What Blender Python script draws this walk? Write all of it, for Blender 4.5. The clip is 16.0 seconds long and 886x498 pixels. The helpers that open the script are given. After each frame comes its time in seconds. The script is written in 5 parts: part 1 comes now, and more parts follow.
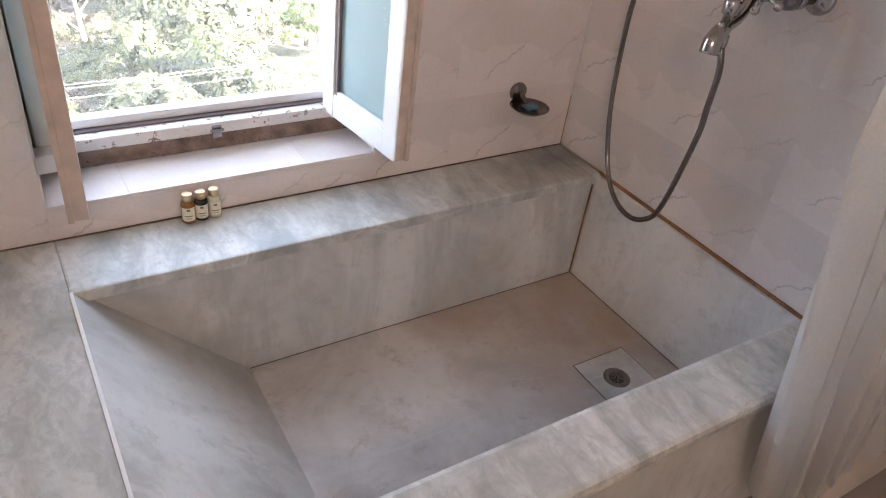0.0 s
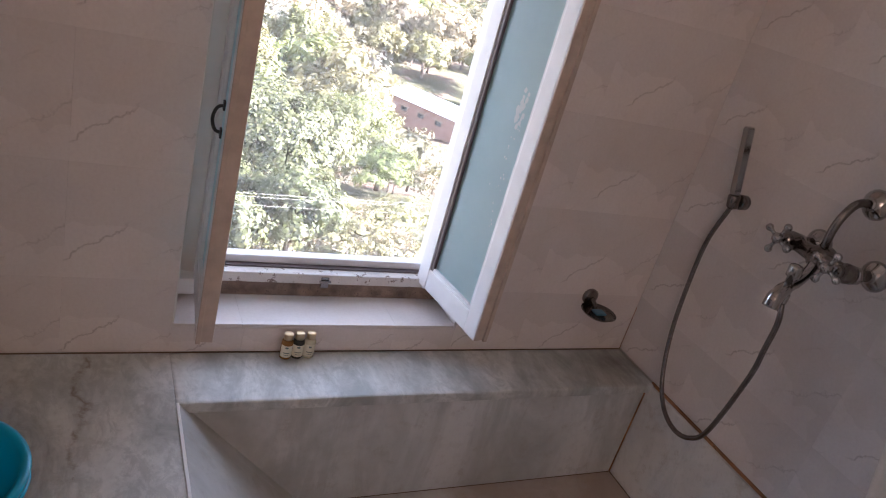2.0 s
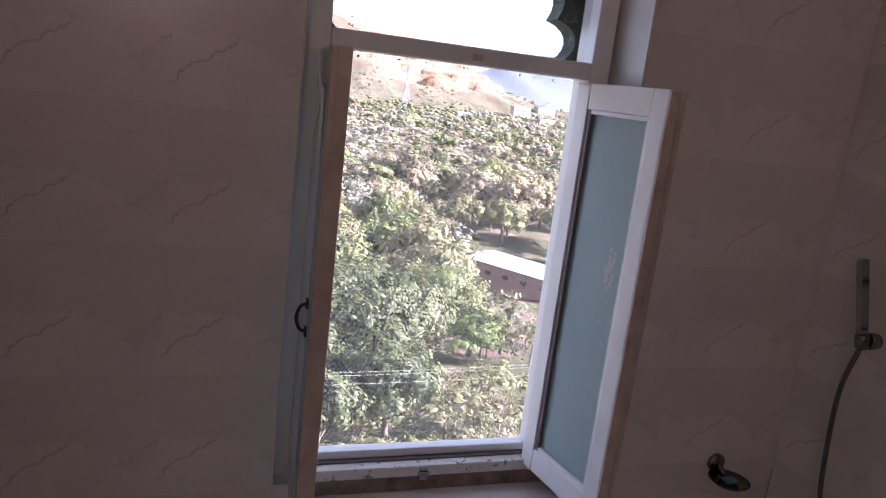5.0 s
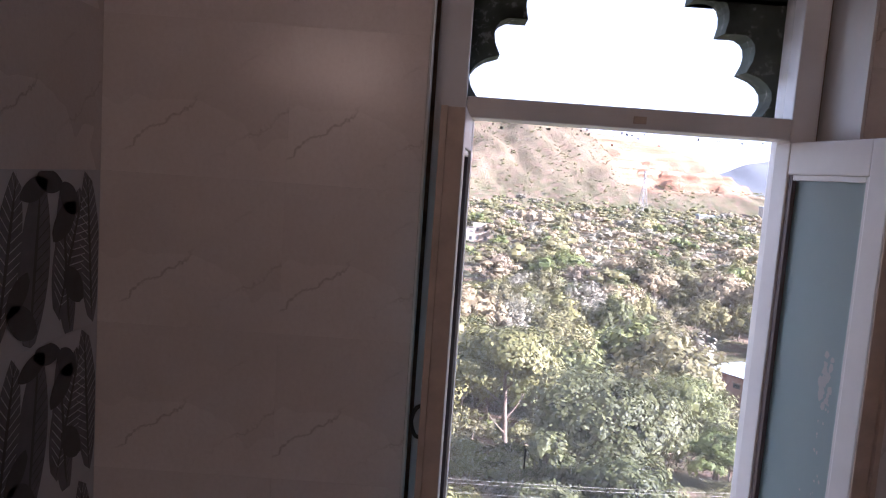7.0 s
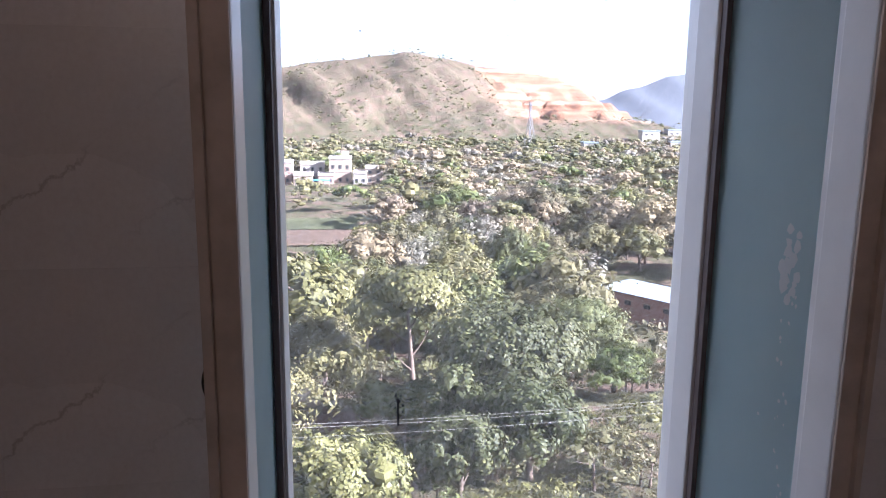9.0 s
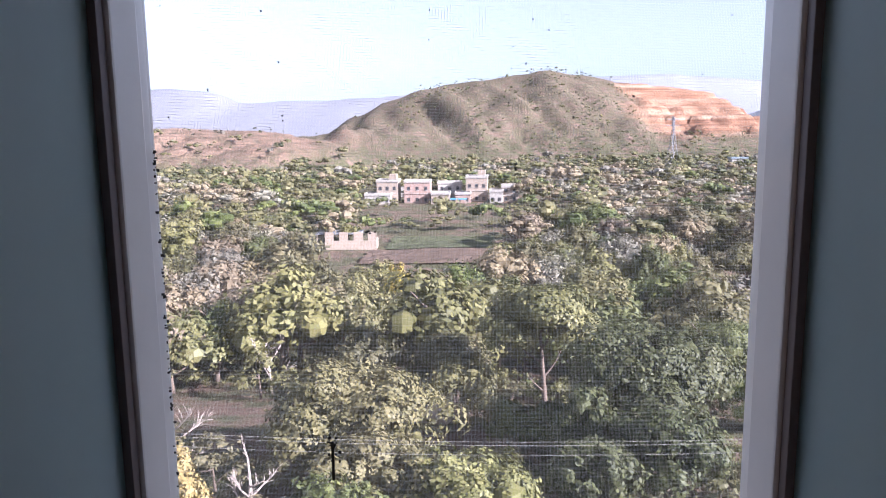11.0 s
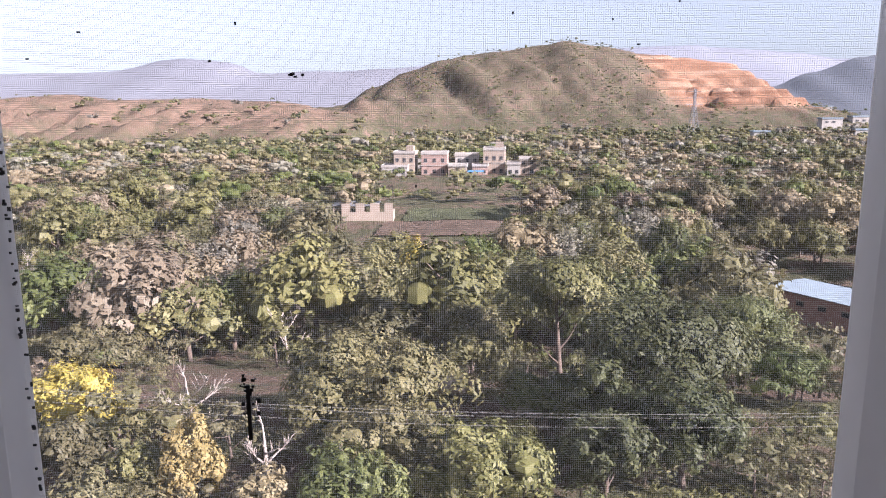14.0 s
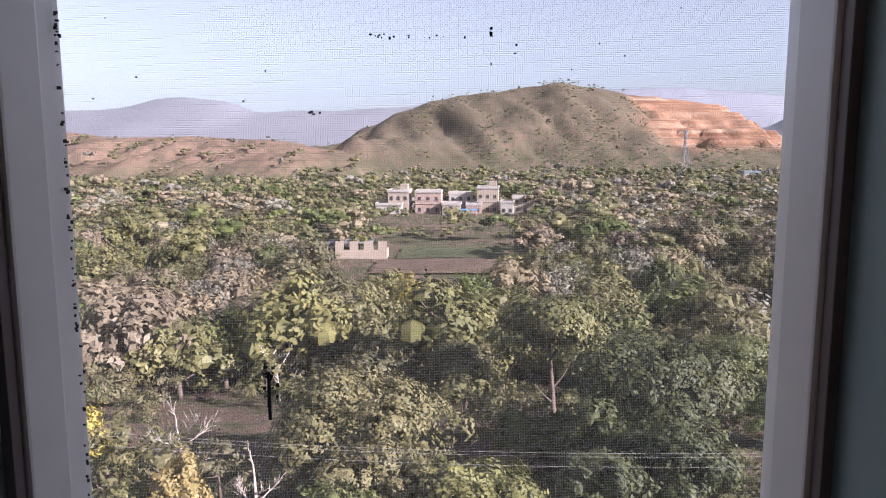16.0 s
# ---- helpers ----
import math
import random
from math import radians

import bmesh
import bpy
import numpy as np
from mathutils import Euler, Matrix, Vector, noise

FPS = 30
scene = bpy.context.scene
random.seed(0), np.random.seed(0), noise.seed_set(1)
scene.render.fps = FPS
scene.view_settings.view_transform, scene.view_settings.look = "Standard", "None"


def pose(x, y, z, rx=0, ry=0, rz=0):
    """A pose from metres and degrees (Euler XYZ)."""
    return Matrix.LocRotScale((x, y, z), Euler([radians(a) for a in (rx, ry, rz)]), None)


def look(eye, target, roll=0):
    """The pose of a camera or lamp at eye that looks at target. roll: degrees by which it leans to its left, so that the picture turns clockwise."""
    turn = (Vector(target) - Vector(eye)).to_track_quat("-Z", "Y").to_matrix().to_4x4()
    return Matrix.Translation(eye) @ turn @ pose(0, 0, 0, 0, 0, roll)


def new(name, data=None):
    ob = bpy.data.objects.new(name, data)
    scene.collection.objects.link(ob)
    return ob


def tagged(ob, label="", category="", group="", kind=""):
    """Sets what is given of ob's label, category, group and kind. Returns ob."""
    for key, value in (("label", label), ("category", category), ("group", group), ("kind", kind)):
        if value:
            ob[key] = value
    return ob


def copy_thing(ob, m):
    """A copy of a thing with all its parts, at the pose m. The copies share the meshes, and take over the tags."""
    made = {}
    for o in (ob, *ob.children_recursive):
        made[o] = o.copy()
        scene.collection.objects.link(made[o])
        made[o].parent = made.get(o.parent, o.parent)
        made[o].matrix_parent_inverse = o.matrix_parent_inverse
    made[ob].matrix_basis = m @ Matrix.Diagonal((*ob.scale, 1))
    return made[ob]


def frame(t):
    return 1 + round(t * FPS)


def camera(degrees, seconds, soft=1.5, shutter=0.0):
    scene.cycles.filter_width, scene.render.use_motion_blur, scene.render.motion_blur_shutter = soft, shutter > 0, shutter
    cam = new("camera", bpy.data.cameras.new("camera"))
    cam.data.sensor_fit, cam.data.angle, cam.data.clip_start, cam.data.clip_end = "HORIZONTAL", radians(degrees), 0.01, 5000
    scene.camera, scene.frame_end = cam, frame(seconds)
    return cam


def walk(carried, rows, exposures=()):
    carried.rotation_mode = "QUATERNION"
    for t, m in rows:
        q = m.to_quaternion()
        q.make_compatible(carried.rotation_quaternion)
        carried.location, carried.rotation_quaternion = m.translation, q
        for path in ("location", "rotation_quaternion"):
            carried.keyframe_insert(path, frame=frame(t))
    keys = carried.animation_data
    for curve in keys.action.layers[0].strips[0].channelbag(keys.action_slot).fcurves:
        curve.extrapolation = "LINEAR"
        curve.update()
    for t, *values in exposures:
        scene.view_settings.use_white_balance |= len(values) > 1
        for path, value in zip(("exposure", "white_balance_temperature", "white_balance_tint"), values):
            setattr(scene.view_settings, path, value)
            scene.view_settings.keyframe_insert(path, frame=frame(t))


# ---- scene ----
# ---- camera ----
cam = camera(62.5, 16.0, soft=1.1)
PATH = [
    (0, (-1.429, -1.469, 1.417), (-0.475, -0.134, 0.273), 7.9),
    (0.5, (-1.492, -1.483, 1.45), (-0.507, -0.112, 0.378), 11.3),
    (1, (-1.533, -1.505, 1.482), (-0.624, -0.017, 0.502), 12.5),
    (1.5, (-1.582, -1.53, 1.515), (-0.609, -0.042, 0.599), 16.0),
    (2, (-1.608, -1.54, 1.544), (-0.708, 0.058, 0.745), 16.2),
    (2.5, (-1.623, -1.552, 1.581), (-0.763, 0.096, 0.843), 14.1),
    (3, (-1.633, -1.554, 1.597), (-0.789, 0.12, 0.901), 12.6),
    (5.5, (-1.526, -1.411, 1.534), (-1.005, 0.488, 1.187), 4.8),
    (6, (-1.452, -1.35, 1.518), (-1.129, 0.605, 1.252), 3.9),
    (6.5, (-1.393, -1.317, 1.508), (-1.227, 0.662, 1.273), 3.6),
    (7, (-1.35, -1.284, 1.498), (-1.342, 0.705, 1.29), 4.1),
    (7.5, (-1.328, -1.217, 1.476), (-1.257, 0.77, 1.259), 4.0),
    (8, (-1.32, -1.099, 1.452), (-1.141, 0.88, 1.233), 2.8),
    (8.5, (-1.287, -0.982, 1.408), (-0.944, 0.97, 1.136), 2.0),
    (9, (-1.235, -0.876, 1.366), (-0.941, 1.07, 1.011), 0.6),
    (9.5, (-1.118, -0.768, 1.343), (-1.056, 1.183, 0.908), -1.0),
    (10, (-1.056, -0.693, 1.315), (-1.132, 1.267, 0.926), -0.7),
    (12.5, (-0.949, -0.37, 1.187), (-1.026, 1.609, 0.912), -0.7),
    (13, (-0.963, -0.334, 1.161), (-1.069, 1.64, 0.854), -0.8),
    (13.5, (-0.963, -0.312, 1.146), (-1.08, 1.65, 0.776), -0.3),
    (14, (-0.959, -0.318, 1.141), (-1.081, 1.642, 0.763), -0.4),
    (14.5, (-0.963, -0.348, 1.14), (-1.095, 1.62, 0.811), -0.2),
    (15, (-0.964, -0.37, 1.141), (-1.108, 1.605, 0.86), 0.1),
    (15.5, (-0.963, -0.393, 1.139), (-1.099, 1.583, 0.867), -0.0),
    (16, (-0.95, -0.429, 1.135), (-1.055, 1.549, 0.86), -0.1),
]
EXPOSURES = [(0.0, 5.48, 5550, 10), (1.0, 5.05, 5500, 13), (2.0, 4.5, 5450, 17), (3.0, 4.0, 5300, 20), (5.5, 3.3, 5300, 24), (7.0, 3.2, 5300, 24), (8.0, 3.0, 5150, 21), (9.0, 2.9, 5150, 19), (10.0, 2.65, 5100, 20), (12.5, 1.84, 5700, 23), (14.0, 1.88, 5650, 22), (16.0, 1.72, 5650, 22)]
walk(cam, [(t, look(eye, target, roll)) for t, eye, target, roll in PATH], EXPOSURES)

# ---- world and sun ----
SUN_FROM = Vector((0.80, -0.40, 0.47)).normalized()
world = bpy.data.worlds.new("sky")
scene.world = world
world.use_nodes = True
wn = world.node_tree
wn.nodes.clear()
w_out = wn.nodes.new("ShaderNodeOutputWorld")
w_bg = wn.nodes.new("ShaderNodeBackground")
w_sky = wn.nodes.new("ShaderNodeTexSky")
w_sky.sky_type = "NISHITA"
w_sky.sun_disc = False
w_sky.sun_elevation = math.asin(SUN_FROM.z)
w_sky.sun_rotation = math.atan2(SUN_FROM.x, SUN_FROM.y)
w_sky.dust_density = 1.0
w_sky.air_density = 1.0
w_sky.ozone_density = 3.0
w_bg.inputs["Strength"].default_value = 0.054
w_haze = wn.nodes.new("ShaderNodeHueSaturation")
w_haze.inputs["Saturation"].default_value = 0.27
wn.links.new(w_sky.outputs["Color"], w_haze.inputs["Color"])
wn.links.new(w_haze.outputs["Color"], w_bg.inputs["Color"])
wn.links.new(w_bg.outputs["Background"], w_out.inputs["Surface"])
sun_data = bpy.data.lights.new("sun", "SUN")
sun_data.energy = 4.6
sun_data.angle = radians(0.55)
sun_data.color = (1.0, 0.90, 0.78)
sun = new("sun", sun_data)
sun.matrix_world = look(SUN_FROM * 50, (0, 0, 0))

LAMP_GLOW = 3.5


# ---- materials ----
class Nodes:
    """A small builder for procedural materials."""

    def __init__(self, name):
        self.mat = bpy.data.materials.new(name)
        self.mat.use_nodes = True
        self.tree = self.mat.node_tree
        self.bsdf = self.tree.nodes["Principled BSDF"]

    def node(self, kind, **values):
        n = self.tree.nodes.new(kind)
        for key, value in values.items():
            n.inputs[key.replace("_", " ")].default_value = value
        return n

    def link(self, a, b):
        self.tree.links.new(a, b)

    def coords(self, which="Object"):
        return self.node("ShaderNodeTexCoord").outputs[which]

    def noise(self, scale, detail=6.0, rough=0.6, vec=None, distort=0.0):
        n = self.node("ShaderNodeTexNoise", Scale=scale, Detail=detail, Roughness=rough, Distortion=distort)
        if vec is not None:
            self.link(vec, n.inputs["Vector"])
        return n.outputs["Fac"]

    def scaled(self, vec, scale, turn=(0, 0, 0)):
        n = self.node("ShaderNodeMapping", Scale=scale, Rotation=turn)
        self.link(vec, n.inputs["Vector"])
        return n.outputs["Vector"]

    def ramp(self, fac, *stops):
        n = self.node("ShaderNodeValToRGB")
        el = n.color_ramp.elements
        while len(el) < len(stops):
            el.new(0.5)
        for e, (p, c) in zip(el, stops):
            e.position = p
            e.color = (*c, 1) if isinstance(c, tuple) else (c, c, c, 1)
        self.link(fac, n.inputs["Fac"])
        return n.outputs["Color"]

    def mix(self, fac, a, b, mode="MIX"):
        n = self.tree.nodes.new("ShaderNodeMix")
        n.data_type = "RGBA"
        n.blend_type = mode
        for value, i in ((fac, 0), (a, 6), (b, 7)):
            if isinstance(value, (int, float)):
                n.inputs[i].default_value = value if i == 0 else (value, value, value, 1)
            elif isinstance(value, tuple):
                n.inputs[i].default_value = (*value, 1)
            else:
                self.link(value, n.inputs[i])
        return n.outputs[2]

    def math(self, op, a, b=0.0):
        n = self.tree.nodes.new("ShaderNodeMath")
        n.operation = op
        for value, i in ((a, 0), (b, 1)):
            if isinstance(value, (int, float)):
                n.inputs[i].default_value = value
            else:
                self.link(value, n.inputs[i])
        return n.outputs[0]

    def base(self, colour):
        if isinstance(colour, tuple):
            self.bsdf.inputs["Base Color"].default_value = (*colour, 1)
        else:
            self.link(colour, self.bsdf.inputs["Base Color"])
        return self

    def set(self, **values):
        for key, value in values.items():
            slot = self.bsdf.inputs[key.replace("_", " ")]
            if isinstance(value, (int, float, tuple)):
                slot.default_value = value
            else:
                self.link(value, slot)
        return self

    def bump(self, height, strength=0.2, distance=0.01):
        n = self.node("ShaderNodeBump", Strength=strength, Distance=distance)
        self.link(height, n.inputs["Height"])
        self.link(n.outputs["Normal"], self.bsdf.inputs["Normal"])
        return self


def mat_tile():
    m = Nodes("wall_tile")
    c = m.coords()
    cloud = m.noise(5.0, 4, 0.6, c)
    body = m.ramp(cloud, (0.3, (0.745, 0.685, 0.660)), (0.7, (0.81, 0.755, 0.730)))
    # one long broken vein and a fainter one across every tile
    sep = m.node("ShaderNodeSeparateXYZ")
    m.link(c, sep.inputs[0])
    wob = m.math("MULTIPLY", m.math("SUBTRACT", m.noise(16.0, 9, 0.72, c), 0.5), 0.075)
    line = m.math("SUBTRACT", sep.outputs["Z"], m.math("MULTIPLY", sep.outputs["X"], 0.74))
    d1 = m.math("ABSOLUTE", m.math("ADD", line, wob))
    d2 = m.math("ABSOLUTE", m.math("ADD", m.math("ADD", line, 0.13), m.math("MULTIPLY", wob, 1.3)))
    patch = m.ramp(m.noise(9.0, 2, 0.5, c), (0.42, 0.0), (0.62, 1.0))
    v1 = m.math("MULTIPLY", m.ramp(d1, (0.0, 0.62), (0.0035, 0.0)), patch)
    v2 = m.math("MULTIPLY", m.ramp(d2, (0.0, 0.4), (0.0025, 0.0)), patch)
    vein = m.math("MAXIMUM", v1, v2)
    col = m.mix(vein, body, (0.30, 0.24, 0.22))
    d3 = m.math("ABSOLUTE", m.math("ADD", m.math("SUBTRACT", line, 0.10), m.math("MULTIPLY", wob, 2.2)))
    spider = m.math("MULTIPLY", m.ramp(d3, (0.0, 0.35), (0.002, 0.0)), m.ramp(m.noise(13.0, 3, 0.5, c), (0.50, 0.0), (0.62, 1.0)))
    col = m.mix(spider, col, (0.34, 0.27, 0.25))
    grain = m.ramp(m.noise(120.0, 6, 0.75, c), (0.42, 0.0), (0.70, 0.30))
    col = m.mix(grain, col, (0.60, 0.53, 0.50))
    smear = m.ramp(m.noise(2.0, 5, 0.65, m.node("ShaderNodeNewGeometry").outputs["Position"]), (0.48, 0.0), (0.72, 0.28))
    col = m.mix(smear, col, (0.56, 0.47, 0.41))
    m.base(col).set(Roughness=m.ramp(m.noise(3.0, 3, 0.5, c), (0.3, 0.20), (0.7, 0.34)), IOR=1.5)
    return m.mat


def mat_marble():
    m = Nodes("white_grey_marble")
    c = m.coords()
    cloud = m.noise(3.2, 6, 0.6, c, 0.8)
    streak = m.noise(1.0, 8, 0.66, m.scaled(c, (5.0, 1.9, 2.0), (0.15, 0.1, 0.75)), 1.4)
    fine = m.noise(60.0, 4, 0.6, c)
    col = m.ramp(streak, (0.36, (0.33, 0.345, 0.33)), (0.47, (0.54, 0.55, 0.53)), (0.60, (0.73, 0.73, 0.705)))
    col = m.mix(m.ramp(cloud, (0.42, 0.0), (0.70, 0.5)), col, (0.58, 0.59, 0.565))
    mottle = m.noise(26.0, 9, 0.76, m.scaled(c, (1.0, 0.6, 1.0), (0, 0, 0.7)), 0.6)
    col = m.mix(m.ramp(mottle, (0.47, 0.0), (0.58, 0.45)), col, (0.35, 0.36, 0.345))
    dark = m.ramp(m.noise(2.3, 7, 0.7, c, 0.5), (0.58, 0.0), (0.72, 0.55))
    col = m.mix(dark, col, (0.27, 0.275, 0.26))
    stain = m.ramp(m.noise(6.0, 8, 0.72, c), (0.60, 0.0), (0.74, 0.45))
    col = m.mix(stain, col, (0.38, 0.33, 0.27))
    col = m.mix(m.ramp(fine, (0.3, 0.22), (0.6, 0.0)), col, (0.38, 0.37, 0.35))
    # a thin rusty run across the platform
    at = m.node("ShaderNodeSeparateXYZ")
    m.link(c, at.inputs[0])
    wander = m.math("MULTIPLY", m.math("SUBTRACT", m.noise(6.0, 6, 0.65, c), 0.5), 0.16)
    run = m.math("ABSOLUTE", m.math("ADD", m.math("ADD", at.outputs["X"], 1.575), wander))
    broken = m.ramp(m.noise(14.0, 5, 0.7, c), (0.44, 0.0), (0.58, 1.0))
    col = m.mix(m.math("MULTIPLY", m.ramp(run, (0.0, 0.75), (0.011, 0.0)), broken), col, (0.20, 0.13, 0.085))
    # a black mildew stain at the end of the ledge
    off = m.tree.nodes.new("ShaderNodeVectorMath")
    off.operation = "DISTANCE"
    m.link(m.scaled(c, (0.6, 1.0, 1.0)), off.inputs[0])
    off.inputs[1].default_value = (-0.045, -0.07, 0.45)
    ragged = m.math("ADD", off.outputs["Value"], m.math("MULTIPLY", m.math("SUBTRACT", m.noise(9.0, 8, 0.72, c), 0.5), 0.16))
    col = m.mix(m.ramp(ragged, (0.0, 0.80), (0.13, 0.0)), col, (0.10, 0.095, 0.085))
    m.base(col).set(Roughness=m.ramp(streak, (0.3, 0.30), (0.7, 0.44)))
    return m.bump(fine, 0.05, 0.002).mat


def mat_tub_marble(name, light, dark, brown, amount, rusts=()):
    m = Nodes(name)
    c = m.coords()
    streak = m.noise(1.0, 7, 0.62, m.scaled(c, (3.0, 3.0, 1.3), (0.1, 0.3, 0.2)), 0.8)
    col = m.ramp(streak, (0.33, dark), (0.45, tuple((a + b) / 2 for a, b in zip(light, dark))), (0.58, light))
    stain = m.ramp(m.noise(1.9, 6, 0.62, c, 0.6), (0.44, 0.0), (0.70, amount))
    col = m.mix(stain, col, brown)
    drip = m.ramp(m.noise(1.0, 7, 0.7, m.scaled(c, (9.0, 9.0, 1.6)), 0.4), (0.54, 0.0), (0.62, 0.50))
    col = m.mix(drip, col, dark)
    speck = m.ramp(m.noise(45.0, 8, 0.75, c), (0.52, 0.0), (0.62, 0.22))
    col = m.mix(speck, col, (0.42, 0.40, 0.37))
    dirt = m.ramp(m.noise(11.0, 10, 0.78, c), (0.55, 0.0), (0.63, 0.45))
    col = m.mix(dirt, col, tuple(x * 0.75 for x in brown))
    scratch = m.ramp(m.noise(1.0, 5, 0.6, m.scaled(c, (4.0, 60.0, 4.0), (0, 0, 0.6))), (0.62, 0.0), (0.70, 0.16))
    col = m.mix(scratch, col, (0.8, 0.79, 0.77))
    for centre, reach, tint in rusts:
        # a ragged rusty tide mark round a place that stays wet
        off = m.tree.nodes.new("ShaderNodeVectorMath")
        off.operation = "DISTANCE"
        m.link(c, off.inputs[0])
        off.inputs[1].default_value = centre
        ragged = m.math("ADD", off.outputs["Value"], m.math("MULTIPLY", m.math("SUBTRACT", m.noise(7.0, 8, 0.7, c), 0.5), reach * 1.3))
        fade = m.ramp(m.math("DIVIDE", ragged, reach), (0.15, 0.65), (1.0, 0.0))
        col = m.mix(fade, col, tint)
    m.base(col).set(Roughness=m.ramp(streak, (0.3, 0.32), (0.7, 0.46)))
    return m.bump(m.noise(80.0, 4, 0.6, c), 0.06, 0.002).mat


def mat_plain(name, colour, rough=0.5, metal=0.0, vary=0.12, scale=8.0, bump=0.0, spot=None):
    m = Nodes(name)
    c = m.coords()
    n = m.noise(scale, 6, 0.6, c)
    lo = tuple(x * (1 - vary) for x in colour)
    hi = tuple(min(1, x * (1 + vary)) for x in colour)
    col = m.ramp(n, (0.3, lo), (0.7, hi))
    if spot:
        col = m.mix(m.ramp(m.noise(scale * 4, 9, 0.72, c), (0.585, 0.0), (0.61, 1.0)), col, spot)
    m.base(col).set(Roughness=rough, Metallic=metal)
    if bump:
        m.bump(m.noise(scale * 6, 5, 0.6, c), bump, 0.004)
    return m.mat


def mat_leaf(name, a, b, c3):
    m = Nodes(name)
    pick = m.node("ShaderNodeNewGeometry").outputs["Random Per Island"]
    place = m.node("ShaderNodeNewGeometry").outputs["Position"]
    obj = m.node("ShaderNodeObjectInfo").outputs["Random"]
    patch = m.noise(0.11, 3, 0.6, place)
    fac = m.math("ADD", m.math("MULTIPLY", m.math("SUBTRACT", patch, 0.5), 1.7), m.math("MULTIPLY", pick, 0.55))
    col = m.ramp(m.math("ADD", fac, 0.22), (0.0, a), (0.5, b), (1.0, c3))
    hsv = m.node("ShaderNodeHueSaturation")
    m.link(m.math("ADD", m.math("MULTIPLY", obj, 0.026), 0.487), hsv.inputs["Hue"])
    m.link(m.math("ADD", m.math("MULTIPLY", obj, 0.22), 0.84), hsv.inputs["Saturation"])
    m.link(m.math("ADD", m.math("MULTIPLY", obj, 0.40), 1.12), hsv.inputs["Value"])
    m.link(col, hsv.inputs["Color"])
    m.base(hsv.outputs["Color"]).set(Roughness=0.55)
    m.bsdf.inputs["Specular IOR Level"].default_value = 0.25
    tr = m.node("ShaderNodeBsdfTranslucent")
    m.link(hsv.outputs["Color"], tr.inputs["Color"])
    mix = m.node("ShaderNodeMixShader", Fac=0.25)
    m.link(m.bsdf.outputs[0], mix.inputs[1])
    m.link(tr.outputs[0], mix.inputs[2])
    m.link(mix.outputs[0], m.tree.nodes["Material Output"].inputs["Surface"])
    return m.mat


M_TILE = mat_tile()
M_MARBLE = mat_marble()
M_TUB = mat_tub_marble("worn_tub_marble", (0.71, 0.705, 0.69), (0.42, 0.43, 0.415), (0.56, 0.51, 0.46), 0.35)
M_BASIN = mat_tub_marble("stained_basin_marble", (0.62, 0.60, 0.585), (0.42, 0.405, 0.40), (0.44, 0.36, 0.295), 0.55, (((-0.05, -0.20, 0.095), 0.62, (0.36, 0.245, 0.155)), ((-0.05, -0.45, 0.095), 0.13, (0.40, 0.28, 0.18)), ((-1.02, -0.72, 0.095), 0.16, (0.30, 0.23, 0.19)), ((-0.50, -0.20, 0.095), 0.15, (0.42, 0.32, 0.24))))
M_END = mat_tub_marble("pale_end_marble", (0.77, 0.755, 0.735), (0.62, 0.61, 0.595), (0.62, 0.55, 0.48), 0.2)
M_WALL = mat_plain("plaster", (0.62, 0.57, 0.53), 0.8, scale=3.0, bump=0.1)
M_CEIL = mat_plain("ceiling_paint", (0.75, 0.73, 0.70), 0.85, scale=2.0)
M_FLOOR = mat_plain("floor_tile_grey", (0.24, 0.22, 0.21), 0.4, scale=5.0)
M_GROUT = mat_plain("grout", (0.62, 0.57, 0.53), 0.9, scale=20.0)
M_RUST = mat_plain("rusty_grout", (0.36, 0.175, 0.085), 0.9, vary=0.55, scale=14.0, spot=(0.07, 0.045, 0.03))
M_JOINT = mat_plain("dark_dirty_joint", (0.17, 0.115, 0.08), 0.9, vary=0.5, scale=20.0)
M_PAINT = mat_plain("white_gloss_paint", (0.78, 0.76, 0.75), 0.35, vary=0.05, scale=10.0, bump=0.05)
M_OLD = mat_plain("flaking_white_paint", (0.72, 0.68, 0.65), 0.6, scale=12.0, bump=0.4, spot=(0.22, 0.16, 0.13))
M_MORTAR = mat_plain("dirty_mortar", (0.24, 0.175, 0.135), 0.95, vary=0.5, scale=25.0, bump=0.6, spot=(0.10, 0.08, 0.07))
M_WOOD = mat_plain("bare_worn_wood", (0.56, 0.46, 0.39), 0.7, vary=0.3, scale=20.0)
M_EDGE = mat_plain("worn_painted_edge", (0.58, 0.48, 0.41), 0.6, vary=0.2, scale=14.0)
M_BEAD = mat_plain("dark_bead_and_groove", (0.13, 0.10, 0.10), 0.5, scale=20.0)


def mat_frost():
    """Painted-over frosted glass: it passes a soft part of the light."""
    m = Nodes("frosted_pane")
    c = m.coords()
    col = m.ramp(m.noise(4.0, 6, 0.6, c), (0.3, (0.58, 0.70, 0.71)), (0.7, (0.65, 0.77, 0.78)))
    m.base(col).set(Roughness=0.4)
    tr = m.node("ShaderNodeBsdfTranslucent")
    m.link(col, tr.inputs["Color"])
    mix = m.node("ShaderNodeMixShader", Fac=0.58)
    m.link(m.bsdf.outputs[0], mix.inputs[1])
    m.link(tr.outputs[0], mix.inputs[2])
    m.link(mix.outputs[0], m.tree.nodes["Material Output"].inputs["Surface"])
    return m.mat


